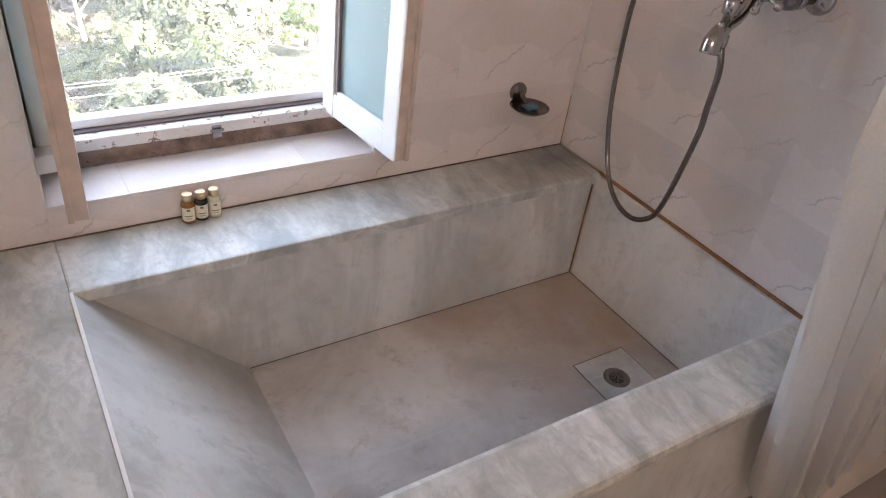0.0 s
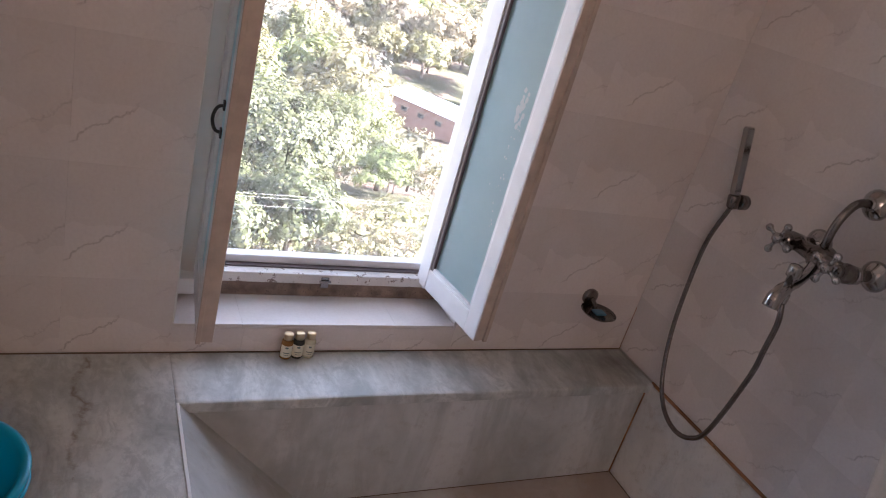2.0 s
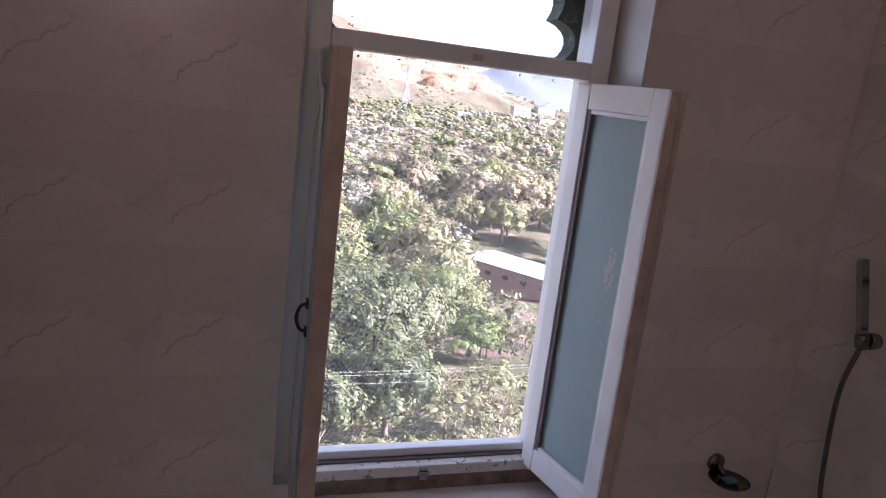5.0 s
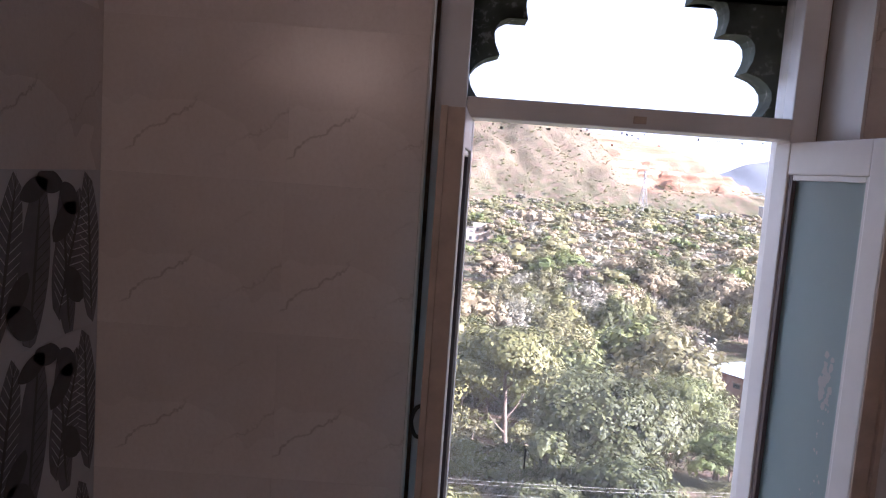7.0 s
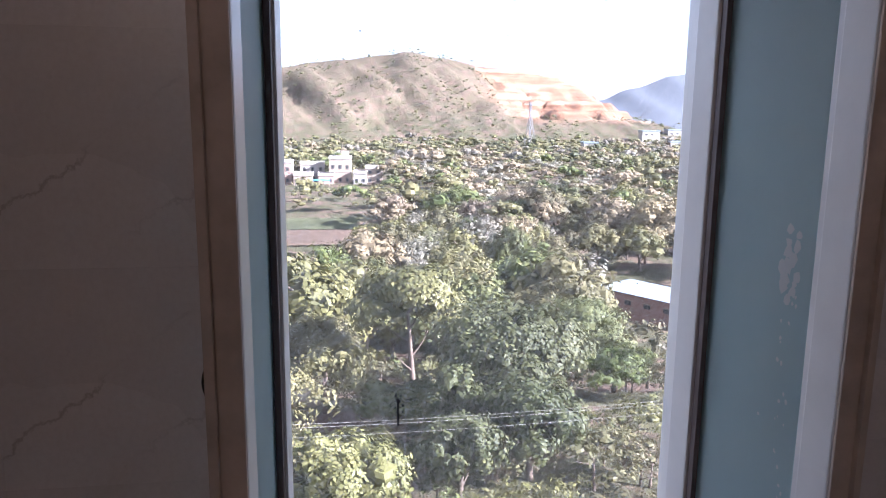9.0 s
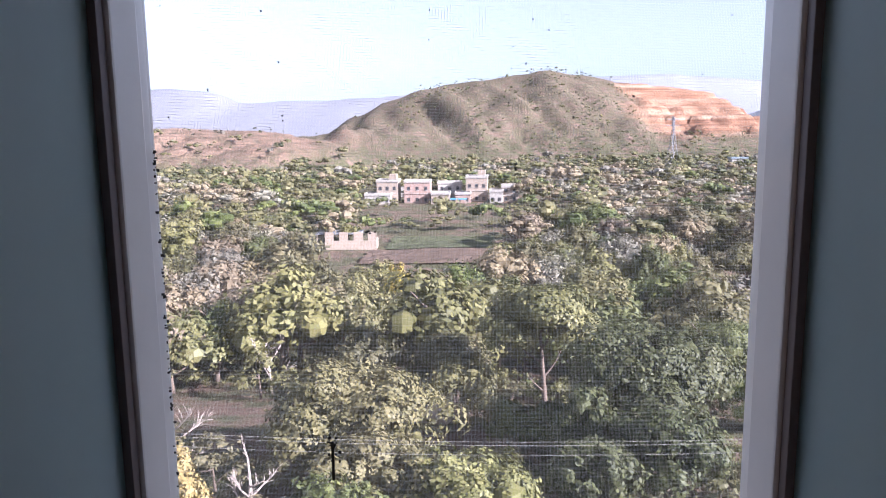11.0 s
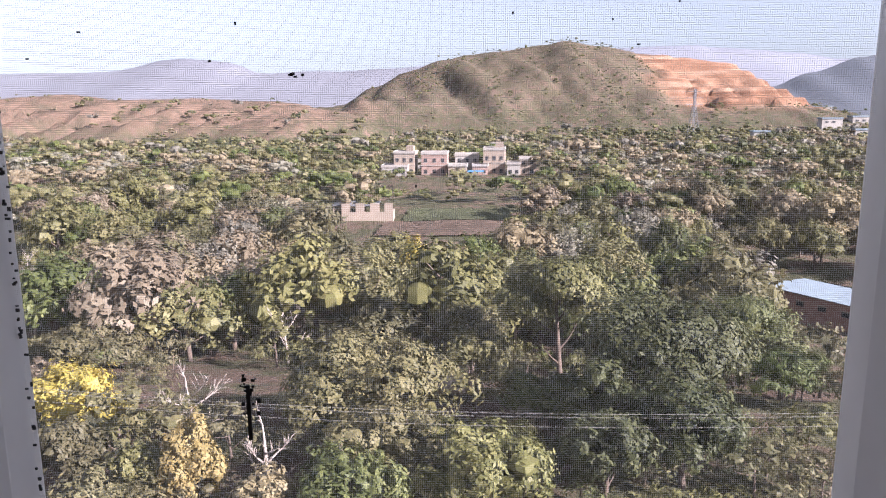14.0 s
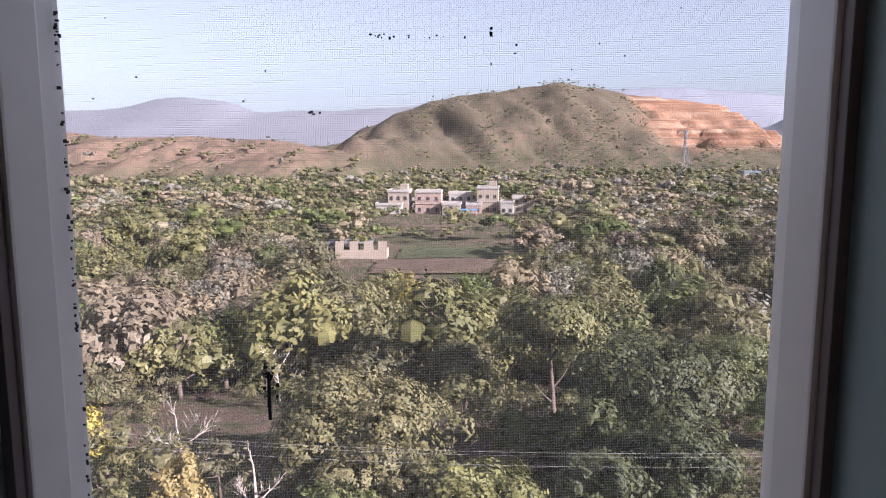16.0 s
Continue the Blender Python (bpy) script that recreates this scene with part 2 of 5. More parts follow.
M_FROST = mat_frost()
M_CHROME = mat_plain("chrome", (0.46, 0.45, 0.44), 0.10, 1.0, vary=0.06, scale=30.0)
M_DULL = mat_plain("dull_chrome", (0.24, 0.215, 0.20), 0.24, 1.0, vary=0.2, scale=40.0)
M_BLACK = mat_plain("black_iron", (0.03, 0.03, 0.03), 0.5)
M_STONE = mat_plain("mossy_stone", (0.10, 0.12, 0.10), 0.9, vary=0.6, scale=10.0, bump=0.4, spot=(0.28, 0.29, 0.27))
M_PURE_WHITE = mat_plain("pure_white", (0.88, 0.88, 0.87), 0.4, vary=0.03)


def mat_cloth():
    m = Nodes("white_curtain_cloth")
    col = m.ramp(m.noise(220.0, 3, 0.6, m.coords()), (0.3, (0.82, 0.815, 0.81)), (0.7, (0.88, 0.875, 0.87)))
    m.base(col).set(Roughness=0.9)
    tr = m.node("ShaderNodeBsdfTranslucent")
    m.link(col, tr.inputs["Color"])
    mix = m.node("ShaderNodeMixShader", Fac=0.55)
    m.link(m.bsdf.outputs[0], mix.inputs[1])
    m.link(tr.outputs[0], mix.inputs[2])
    m.link(mix.outputs[0], m.tree.nodes["Material Output"].inputs["Surface"])
    return m.mat


M_CLOTH = mat_cloth()


# ---- building blocks ----
def add_box(bm, lo, hi, mat_index=0):
    vs = [bm.verts.new((x, y, z)) for x in (lo[0], hi[0]) for y in (lo[1], hi[1]) for z in (lo[2], hi[2])]
    for f in ((0, 1, 3, 2), (4, 6, 7, 5), (0, 4, 5, 1), (2, 3, 7, 6), (0, 2, 6, 4), (1, 5, 7, 3)):
        face = bm.faces.new([vs[i] for i in f])
        face.material_index = mat_index
    return vs


def bevelled(bm, width, segments=2):
    bmesh.ops.bevel(bm, geom=[e for e in bm.edges if e.calc_length() > width * 2.5], offset=width, segments=segments, profile=0.6, affect="EDGES", clamp_overlap=True)


def part(name, bm, material, parent=None, label="", smooth=False):
    me = bpy.data.meshes.new(name)
    bmesh.ops.recalc_face_normals(bm, faces=bm.faces)
    bm.to_mesh(me)
    bm.free()
    for m in (material if isinstance(material, (list, tuple)) else [material]):
        me.materials.append(m)
    if smooth:
        for p in me.polygons:
            p.use_smooth = True
    ob = new(name, me)
    ob.parent = parent
    if label:
        ob["label"] = label
    return ob


def box_part(name, lo, hi, material, parent=None, label="", bevel=0.0):
    bm = bmesh.new()
    add_box(bm, lo, hi)
    if bevel:
        bevelled(bm, bevel)
    return part(name, bm, material, parent, label)


def empty(name, place=(0, 0, 0), **tags):
    ob = new(name)
    ob.empty_display_size = 0.1
    ob.matrix_world = Matrix.Translation(place)
    return tagged(ob, **tags)


def tube_bm(bm, pts, radius, sides=10, closed_ends=True):
    """A round tube along points; radius a number or one for each point."""
    pts = [Vector(p) for p in pts]
    rings = []
    side = None
    for i, p in enumerate(pts):
        d = (pts[min(i + 1, len(pts) - 1)] - pts[max(i - 1, 0)]).normalized()
        if side is None:
            side = d.orthogonal().normalized()
        side = (side - d * side.dot(d)).normalized()
        up = d.cross(side)
        r = radius[i] if isinstance(radius, (list, tuple)) else radius
        rings.append([bm.verts.new(p + (side * math.cos(a) + up * math.sin(a)) * r) for a in (2 * math.pi * k / sides for k in range(sides))])
    for a, b in zip(rings, rings[1:]):
        for k in range(sides):
            bm.faces.new((a[k], a[(k + 1) % sides], b[(k + 1) % sides], b[k]))
    if closed_ends:
        bm.faces.new(rings[0][::-1])
        bm.faces.new(rings[-1])
    return rings


def lathe_bm(bm, profile, m=Matrix(), sides=24):
    """Turns (radius, height) pairs round z and places them by m."""
    rings = [[bm.verts.new(m @ Vector((r * math.cos(a), r * math.sin(a), z))) for a in (2 * math.pi * k / sides for k in range(sides))] for r, z in profile]
    for a, b in zip(rings, rings[1:]):
        for k in range(sides):
            bm.faces.new((a[k], a[(k + 1) % sides], b[(k + 1) % sides], b[k]))
    bm.faces.new(rings[0][::-1])
    bm.faces.new(rings[-1])


def lathe(name, profile, material, parent=None, m=Matrix(), label="", sides=24):
    bm = bmesh.new()
    lathe_bm(bm, profile, m, sides)
    return part(name, bm, material, parent, label, smooth=True)


def along(start, direction):
    """A pose whose z runs along direction."""
    return Matrix.Translation(start) @ Vector(direction).to_track_quat("Z", "Y").to_matrix().to_4x4()


def smooth_path(keys, n=8):
    """Points on a soft curve through the keys."""
    k = [Vector(p) for p in keys]
    k = [k[0] * 2 - k[1]] + k + [k[-1] * 2 - k[-2]]
    out = []
    for i in range(1, len(k) - 2):
        for j in range(n):
            t = j / n
            out.append(0.5 * ((2 * k[i]) + (k[i + 1] - k[i - 1]) * t + (2 * k[i - 1] - 5 * k[i] + 4 * k[i + 1] - k[i + 2]) * t * t + (3 * k[i] - k[i - 1] - 3 * k[i + 1] + k[i + 2]) * t ** 3))
    out.append(k[-2])
    return out


# ---- the room ----
RIM = 0.45            # top of the tub's rim and ledge
X_LEFT = -1.953       # left wall
WX0, WX1 = -1.392, -0.630   # window opening in the wall
SILL, HEAD = 0.532, 2.20    # its sill and head
ROOM_H = 2.75
BACK = -3.0


def structure(name, boxes, material, label):
    bm = bmesh.new()
    for lo, hi in boxes:
        add_box(bm, lo, hi)
    return tagged(part(name, bm, material), label=label, category="wall", kind="structure")


wall_window = structure("wall_window", [
    ((X_LEFT - 0.2, 0.008, -0.1), (WX0, 0.30, ROOM_H)), ((WX1, 0.008, -0.1), (0.7, 0.30, ROOM_H)),
    ((WX0, 0.008, -0.1), (WX1, 0.30, SILL - 0.010)), ((WX0, 0.008, HEAD), (WX1, 0.30, ROOM_H))], M_WALL, "tiled bathroom wall with a window opening")
wall_right = structure("wall_right", [((0.008, -1.10, -0.1), (0.20, 0.008, ROOM_H))], M_WALL, "tiled wall beside the tub with the shower mixer")
structure("wall_right_return", [((0.20, -1.10, -0.1), (0.70, -0.98, ROOM_H)), ((0.70, BACK, -0.1), (0.85, -0.98, ROOM_H))], M_WALL, "plain plastered bathroom wall")
wall_left = structure("wall_left", [((X_LEFT - 0.2, BACK, -0.1), (X_LEFT - 0.008, 0.008, ROOM_H))], M_WALL, "tiled wall with printed leaf tiles")
structure("wall_back", [((X_LEFT - 0.2, BACK - 0.15, -0.1), (0.85, BACK, ROOM_H))], M_WALL, "plain plastered back wall")
tagged(box_part("floor", (X_LEFT - 0.2, BACK - 0.15, -0.15), (0.85, 0.0, 0.0), M_FLOOR), label="dark grey bathroom floor", category="floor", kind="structure")
tagged(box_part("ceiling", (X_LEFT - 0.2, BACK - 0.15, ROOM_H), (0.85, 0.30, ROOM_H + 0.15), M_CEIL), label="white painted bathroom ceiling", category="ceiling", kind="structure")


# ---- marble tub and platform ----
TUB_Y0, TUB_Y1 = -0.875, -0.183   # inner faces of the basin
TUB_FLOOR = 0.095
SLOPE_TOP, SLOPE_FOOT = -1.384, -1.040
RIM_Y = -1.010
tub = empty("bathtub", (-0.9, -0.5, 0.0), label="built-in grey-white marble bathtub with a sloped back under the window", category="bathtub")


def slab(name, lo, hi, material, parent, label="", bevel=0.008):
    return place_under(box_part(name, lo, hi, material, None, label, bevel), parent)


def place_under(ob, parent):
    ob.parent = parent
    ob.matrix_parent_inverse = parent.matrix_world.inverted()
    return ob


def wedge(name, ring, y0, y1, material, parent, bevel=0.004):
    """A prism with the outline ring of (x, z), from y0 to y1."""
    bm = bmesh.new()
    a = [bm.verts.new((x, y0, z)) for x, z in ring]
    b = [bm.verts.new((x, y1, z)) for x, z in ring]
    bm.faces.new(a)
    bm.faces.new(b[::-1])
    for i in range(len(ring)):
        j = (i + 1) % len(ring)
        bm.faces.new((a[i], b[i], b[j], a[j]))
    if bevel:
        bevelled(bm, bevel)
    return place_under(part(name, bm, material), parent)


scene.view_layers[0].update()
slab("ledge_slab", (SLOPE_TOP - 0.0058, TUB_Y1 - 0.012, RIM - 0.030), (-0.001, -0.002, RIM), M_MARBLE, tub, "grey-veined marble ledge", 0.006)
slab("ledge_wall", (SLOPE_TOP - 0.02, TUB_Y1, TUB_FLOOR - 0.02), (-0.016, -0.004, RIM - 0.0305), M_TUB, tub)
slab("front_rim_slab", (SLOPE_TOP - 0.0058, RIM_Y, RIM - 0.034), (-0.001, TUB_Y0 + 0.006, RIM), M_MARBLE, tub, "grey-veined marble rim", 0.012)
slab("front_wall", (SLOPE_TOP - 0.02, RIM_Y + 0.016, 0.0), (-0.001, TUB_Y0, RIM - 0.0345), M_TUB, tub)
slab("end_panel", (-0.015, TUB_Y0 + 0.001, TUB_FLOOR - 0.01), (-0.001, TUB_Y1 - 0.001, RIM - 0.004), M_END, tub, "pale marble end panel")
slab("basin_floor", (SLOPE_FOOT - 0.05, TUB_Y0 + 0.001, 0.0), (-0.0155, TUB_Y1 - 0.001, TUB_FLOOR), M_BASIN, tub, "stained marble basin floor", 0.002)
wedge("sloped_back", [(SLOPE_FOOT, TUB_FLOOR - 0.02), (SLOPE_FOOT, TUB_FLOOR), (SLOPE_TOP, RIM - 0.001), (SLOPE_TOP - 0.02, RIM - 0.03), (SLOPE_TOP - 0.02, 0.0)], TUB_Y0 + 0.001, TUB_Y1 - 0.001, M_TUB, tub, 0.0)
# thin strip, whiter than the marble, along the top of the slope
slab("back_edge_strip", (SLOPE_TOP - 0.0060, TUB_Y0 + 0.0065, RIM - 0.02), (SLOPE_TOP + 0.0005, TUB_Y1 - 0.0125, RIM + 0.0035), M_PURE_WHITE, tub, "white edge strip", 0.0)
slab("platform_slab", (X_LEFT + 0.001, RIM_Y, RIM - 0.034), (SLOPE_TOP - 0.0061, -0.002, RIM), M_MARBLE, tub, "grey marble platform", 0.0015)
slab("platform_wall", (X_LEFT + 0.001, RIM_Y + 0.016, 0.0), (SLOPE_TOP - 0.021, -0.004, RIM - 0.0345), M_TUB, tub)
# rusty seams along the joints
for lo, hi, mt in (((-0.0060, TUB_Y0, RIM - 0.004), (-0.0005, TUB_Y1, RIM + 0.0045), M_RUST), ((-0.0175, TUB_Y1 - 0.002, TUB_FLOOR), (-0.0152, TUB_Y1 + 0.002, RIM - 0.03), M_RUST),
                   ((-0.0175, TUB_Y0, TUB_FLOOR), (-0.0152, TUB_Y1, TUB_FLOOR + 0.002), M_JOINT), ((SLOPE_FOOT, TUB_Y1 - 0.002, TUB_FLOOR), (-0.02, TUB_Y1 - 0.0005, TUB_FLOOR + 0.002), M_JOINT),
                   ((SLOPE_TOP, -0.004, RIM), (-0.001, -0.0005, RIM + 0.002), M_JOINT), ((X_LEFT + 0.002, -0.004, RIM), (SLOPE_TOP - 0.001, -0.0005, RIM + 0.002), M_JOINT)):
    slab("joint", lo, hi, mt, tub, "rust-stained joint" if mt is M_RUST else "dirty dark joint", 0.0)
# the drain in its square plate
DRAIN = Vector((-0.199, -0.605, TUB_FLOOR))
slab("drain_plate", (-0.278, -0.690, TUB_FLOOR - 0.004), (-0.105, -0.522, TUB_FLOOR + 0.0015), M_TUB, tub, "square marble plate round the drain", 0.0)
for lo, hi in (((-0.2785, -0.692, TUB_FLOOR), (-0.277, -0.520, TUB_FLOOR + 0.0018)), ((-0.106, -0.692, TUB_FLOOR), (-0.1045, -0.520, TUB_FLOOR + 0.0018)),
               ((-0.277, -0.692, TUB_FLOOR), (-0.106, -0.6905, TUB_FLOOR + 0.0018)), ((-0.277, -0.5215, TUB_FLOOR), (-0.106, -0.520, TUB_FLOOR + 0.0018)),
               ((-0.0022, -0.0022, RIM + 0.003), (-0.0005, -0.0005, RIM + 0.16))):
    slab("joint", lo, hi, M_JOINT if hi[2] < RIM else M_RUST, tub, "narrow dirty joint", 0.0)
drain = empty("drain", DRAIN, label="round steel drain in the tub floor", category="drain")
lathe("drain_ring", [(0.020, 0.0008), (0.022, 0.004), (0.030, 0.005), (0.036, 0.002), (0.036, 0.0008)], M_DULL, drain)
lathe("drain_hole", [(0.0001, 0.0012), (0.021, 0.0018), (0.021, 0.002), (0.0001, 0.0022)], M_BLACK, drain)
for a in range(3):
    bm = bmesh.new()
    add_box(bm, (-0.019, -0.0018, 0.0024), (0.019, 0.0018, 0.004))
    bmesh.ops.rotate(bm, verts=bm.verts, matrix=Matrix.Rotation(a * math.pi / 3, 3, "Z"))
    part("drain_bar", bm, M_DULL, drain)

# ---- window frame, sill and sashes ----
YF0, YF1 = 0.130, 0.212       # depth of the fixed frame
FX0, FX1 = -1.380, -0.646     # its outer sides
OX0, OX1 = -1.318, -0.698     # clear opening between the jambs
BAR0, BAR1 = 1.606, 1.646     # transom bar
TOP = 2.155
win = empty("window_1", (-1.0, 0.17, 0.57), label="white painted wooden window with two casements and a fixed light above", category="window", kind="structure")
scene.view_layers[0].update()
for name, lo, hi, mt in (
        ("window_jamb", (FX0, YF0, 0.575), (OX0 - 0.001, YF1, TOP), M_PAINT), ("window_jamb", (OX1 + 0.001, YF0, 0.575), (FX1, YF1, TOP), M_PAINT),
        ("window_head", (OX0, YF0 + 0.002, TOP - 0.05), (OX1, YF1, TOP), M_PAINT),
        ("transom_bar", (OX0, YF0 - 0.004, BAR0), (OX1, YF1 - 0.004, BAR1), M_PAINT),
        ("bottom_rail", (OX0, YF0 + 0.002, 0.577), (OX1, YF1, 0.607), M_OLD),
        ("screen_rail", (OX0, YF0 + 0.045, 0.6125), (OX1, YF1 - 0.002, 0.634), M_PAINT),
        # dark strip stands in for the shade in the groove between the rails
        ("rail_groove", (OX0, YF0 + 0.030, 0.6072), (OX1, YF1 - 0.004, 0.6123), M_BEAD)):
    slab(name, lo, hi, mt, win, bevel=0.004)
slab("keeper_plate", (-1.000, YF0 - 0.008, BAR0 + 0.010), (-0.976, YF0 - 0.0035, BAR0 + 0.024), M_WOOD, win, "small dark latch keeper")
slab("latch_plate", (-1.006, YF0 - 0.006, 0.570), (-0.984, YF0 + 0.0015, 0.600), M_DULL, win, "worn metal latch keeper", 0.002)
slab("latch_pin", (-1.012, YF0 - 0.010, 0.588), (-0.980, YF0 - 0.0065, 0.594), M_DULL, win, "", 0.001)
# rough bedding under and beside the frame
tagged(box_part("trim_bedding", (WX0 + 0.001, 0.142, SILL), (WX1 - 0.001, 0.212, 0.5765), M_MORTAR, None, "", 0.005), label="crumbling dirty mortar under the window frame", category="trim", kind="structure")
tagged(box_part("trim_gap", (FX1 + 0.0005, 0.150, 0.577), (WX1 - 0.0005, 0.208, 2.199), M_MORTAR), label="dirty mortar strip beside the window frame", category="trim", kind="structure")
# mortar-coloured strip stands in for the shadow line on the left side
tagged(box_part("trim_gap_edge", (WX0 + 0.0005, 0.150, 0.577), (FX0 - 0.0005, 0.208, 2.199), M_MORTAR), label="dark strip for the shadow line beside the window frame", category="trim", kind="structure")
tagged(box_part("trim_above", (FX0, 0.150, TOP + 0.0005), (FX1, 0.208, 2.199), M_MORTAR), label="dirty mortar strip above the window frame", category="trim", kind="structure")
slab("wedge_block", (-1.3905, 0.085, 0.563), (-1.338, 0.129, 0.607), M_PAINT, win, "white block wedged beside the frame", 0.004)
# tiles on the sill and in the reveals
sill = empty("window_sill", (-1.0, 0.07, SILL - 0.01), label="pale tiled window sill", category="sill", kind="structure")
scene.view_layers[0].update()
for x0, x1 in ((-1.405, -1.2268), (-1.2265, -0.8153), (-0.815, -0.632)):
    slab("tile", (x0, 0.0005, SILL - 0.009), (x1, 0.1405, SILL), M_TILE, sill, "", 0.0004)
for name, x0, x1 in (("reveal_right", WX1 - 0.006, WX1 - 0.0005), ("reveal_left", WX0 + 0.0005, WX0 + 0.004)):
    tagged(box_part("trim_" + name, (x0, 0.001, SILL + 0.0005), (x1, 0.149, 2.199), M_CEIL), label="white painted window reveal", category="trim", kind="structure")


def sash(hinge, free, z0, z1, lap):
    """A glazed casement from its hinge to its free edge (x, y); lap: the side on which the bead lies, +1 or -1."""
    h, f = Vector((*hinge, 0)), Vector((*free, 0))
    width = (f - h).length
    ob = empty("casement", (hinge[0], hinge[1], z0), label="open white wooden casement with a frosted pane", category="casement", group="window casements")
    ang = math.atan2(f.y - h.y, f.x - h.x)
    ob.matrix_world = pose(hinge[0], hinge[1], z0, 0, 0, math.degrees(ang))
    H, T, S = z1 - z0, 0.037, 0.052
    def bar(name, lo, hi, mt=M_PAINT, label="", bev=0.003):
        return box_part(name, lo, hi, mt, ob, label, bev)
    bar("hinge_stile", (0, -T / 2, 0), (S - 0.004, T / 2, H), M_PAINT)
    bar("free_stile", (width - S, -T / 2, 0), (width - 0.004, T / 2, H))
    bar("free_edge", (width - 0.0037, -T / 2 + 0.001, 0.002), (width, T / 2 - 0.001, H - 0.002), M_EDGE, "worn cream-painted edge", 0.001)
    lip0, lip1 = sorted((-lap * (T / 2 - 0.010), -lap * (T / 2 + 0.0005)))
    bar("rebate_lip", (width + 0.0002, lip0, 0.001), (width + 0.0075, lip1, H - 0.001), M_EDGE, "", 0.001)
    bar("top_rail", (S - 0.0035, -T / 2 + 0.001, H - 0.060), (width - S - 0.0005, T / 2 - 0.001, H))
    bar("bottom_rail", (S - 0.0035, -T / 2 + 0.001, 0), (width - S - 0.0005, T / 2 - 0.001, 0.062))
    x0, x1, y0, y1 = S - 0.0035, width - S - 0.0005, 0.0625, H - 0.0605
    for sgn in (1, -1):
        mt = M_BEAD if sgn == lap else M_PAINT
        d0, d1 = sorted((sgn * 0.005, sgn * 0.014))
        bar("glazing_bead", (x0, d0, y0), (x0 + 0.012, d1, y1), mt, "dark rubber bead" if sgn == lap else "", 0.001)
        bar("glazing_bead", (x1 - 0.010, d0, y0), (x1, d1, y1), M_PAINT, "", 0.001)
        bar("glazing_bead", (x0 + 0.0125, d0, y0), (x1 - 0.0105, d1, y0 + 0.010), M_PAINT, "", 0.001)
        bar("glazing_bead", (x0 + 0.0125, d0, y1 - 0.010), (x1 - 0.0105, d1, y1), M_PAINT, "", 0.001)
    pane = bar("pane", (x0 + 0.001, -0.003, y0 + 0.001), (x1 - 0.001, 0.003, y1 - 0.001), M_FROST, "frosted blue-green pane", 0.0)
    bar("corner_plate", (width - 0.030, -lap * T / 2 - 0.0015, 0.004), (width - 0.006, -lap * T / 2 + 0.0012, 0.030), M_OLD, "worn bolt plate", 0.0)
    return ob, pane, width, H


sash_r, pane_r, wr, hr = sash((OX1 + 0.001, 0.150), (-0.653, -0.165), 0.594, 1.600, -1)
sash_l, pane_l, wl, hl = sash((OX0 - 0.001, 0.150), (-1.344, -0.164), 0.590, 1.600, 1)
# flaked spots on the frosted pane
rnd = random.Random(5)
for k in range(46):
    big = k < 22
    u = rnd.gauss(0.208, 0.009) if big else rnd.gauss(0.210, 0.020)
    w = (0.588 + rnd.gauss(0, 0.020)) if big else rnd.uniform(0.28, 0.57)
    u = min(max(u, 0.08), 0.268)
    r = rnd.uniform(0.004, 0.009) if big else rnd.uniform(0.0012, 0.003)
    bm = bmesh.new()
    ring = [bm.verts.new((u + math.cos(a) * r * rnd.uniform(0.6, 1.2), -0.0034, w + math.sin(a) * r * rnd.uniform(0.8, 1.7))) for a in (i * math.pi / 3.5 for i in range(7))]
    bm.faces.new(ring)
    bmesh.ops.solidify(bm, geom=bm.faces[:], thickness=0.0004)
    part("paint_spot", bm, M_PURE_WHITE, pane_r)
# ring handle on the outer side of the other casement
handle = part("handle", (lambda b: (tube_bm(b, smooth_path([(wl - 0.075, 0.019, 0.458), (wl - 0.075, 0.033, 0.464), (wl - 0.075, 0.040, 0.487), (wl - 0.075, 0.033, 0.510), (wl - 0.075, 0.019, 0.516)]), 0.0035, 8), b)[1])(bmesh.new()), M_BLACK, sash_l, "black iron pull handle", True)
handle.matrix_local = Matrix.Scale(-1, 4, (0, 1, 0))
for zz in (0.458, 0.516):
    box_part("handle_foot", (wl - 0.084, -0.0230, zz - 0.009), (wl - 0.066, -0.0187, zz + 0.009), M_BLACK, sash_l)
for ob, sgn in ((sash_r, 1), (sash_l, 1)):
    for zz in (0.12, 0.50, 0.88):
        lathe("hinge", [(0.005, -0.04), (0.006, -0.038), (0.006, 0.038), (0.005, 0.04)], M_OLD, ob, Matrix.Translation((-0.001, -0.0240 * (-1 if ob is sash_r else 1), zz)), "", 10)

# fixed light above: glass and the scalloped stone arch behind it
M_GLASS = bpy.data.materials.new("clear_glass")
M_GLASS.use_nodes = True
gb = M_GLASS.node_tree.nodes["Principled BSDF"]
gb.inputs["Transmission Weight"].default_value = 1.0
gb.inputs["Roughness"].default_value = 0.0
gb.inputs["IOR"].default_value = 1.01
glass = slab("upper_pane", (OX0 + 0.0005, 0.168, BAR1 + 0.0005), (OX1 - 0.0005, 0.172, TOP - 0.0505), M_GLASS, win, "clear upper pane", 0.0)
glass.visible_shadow = False


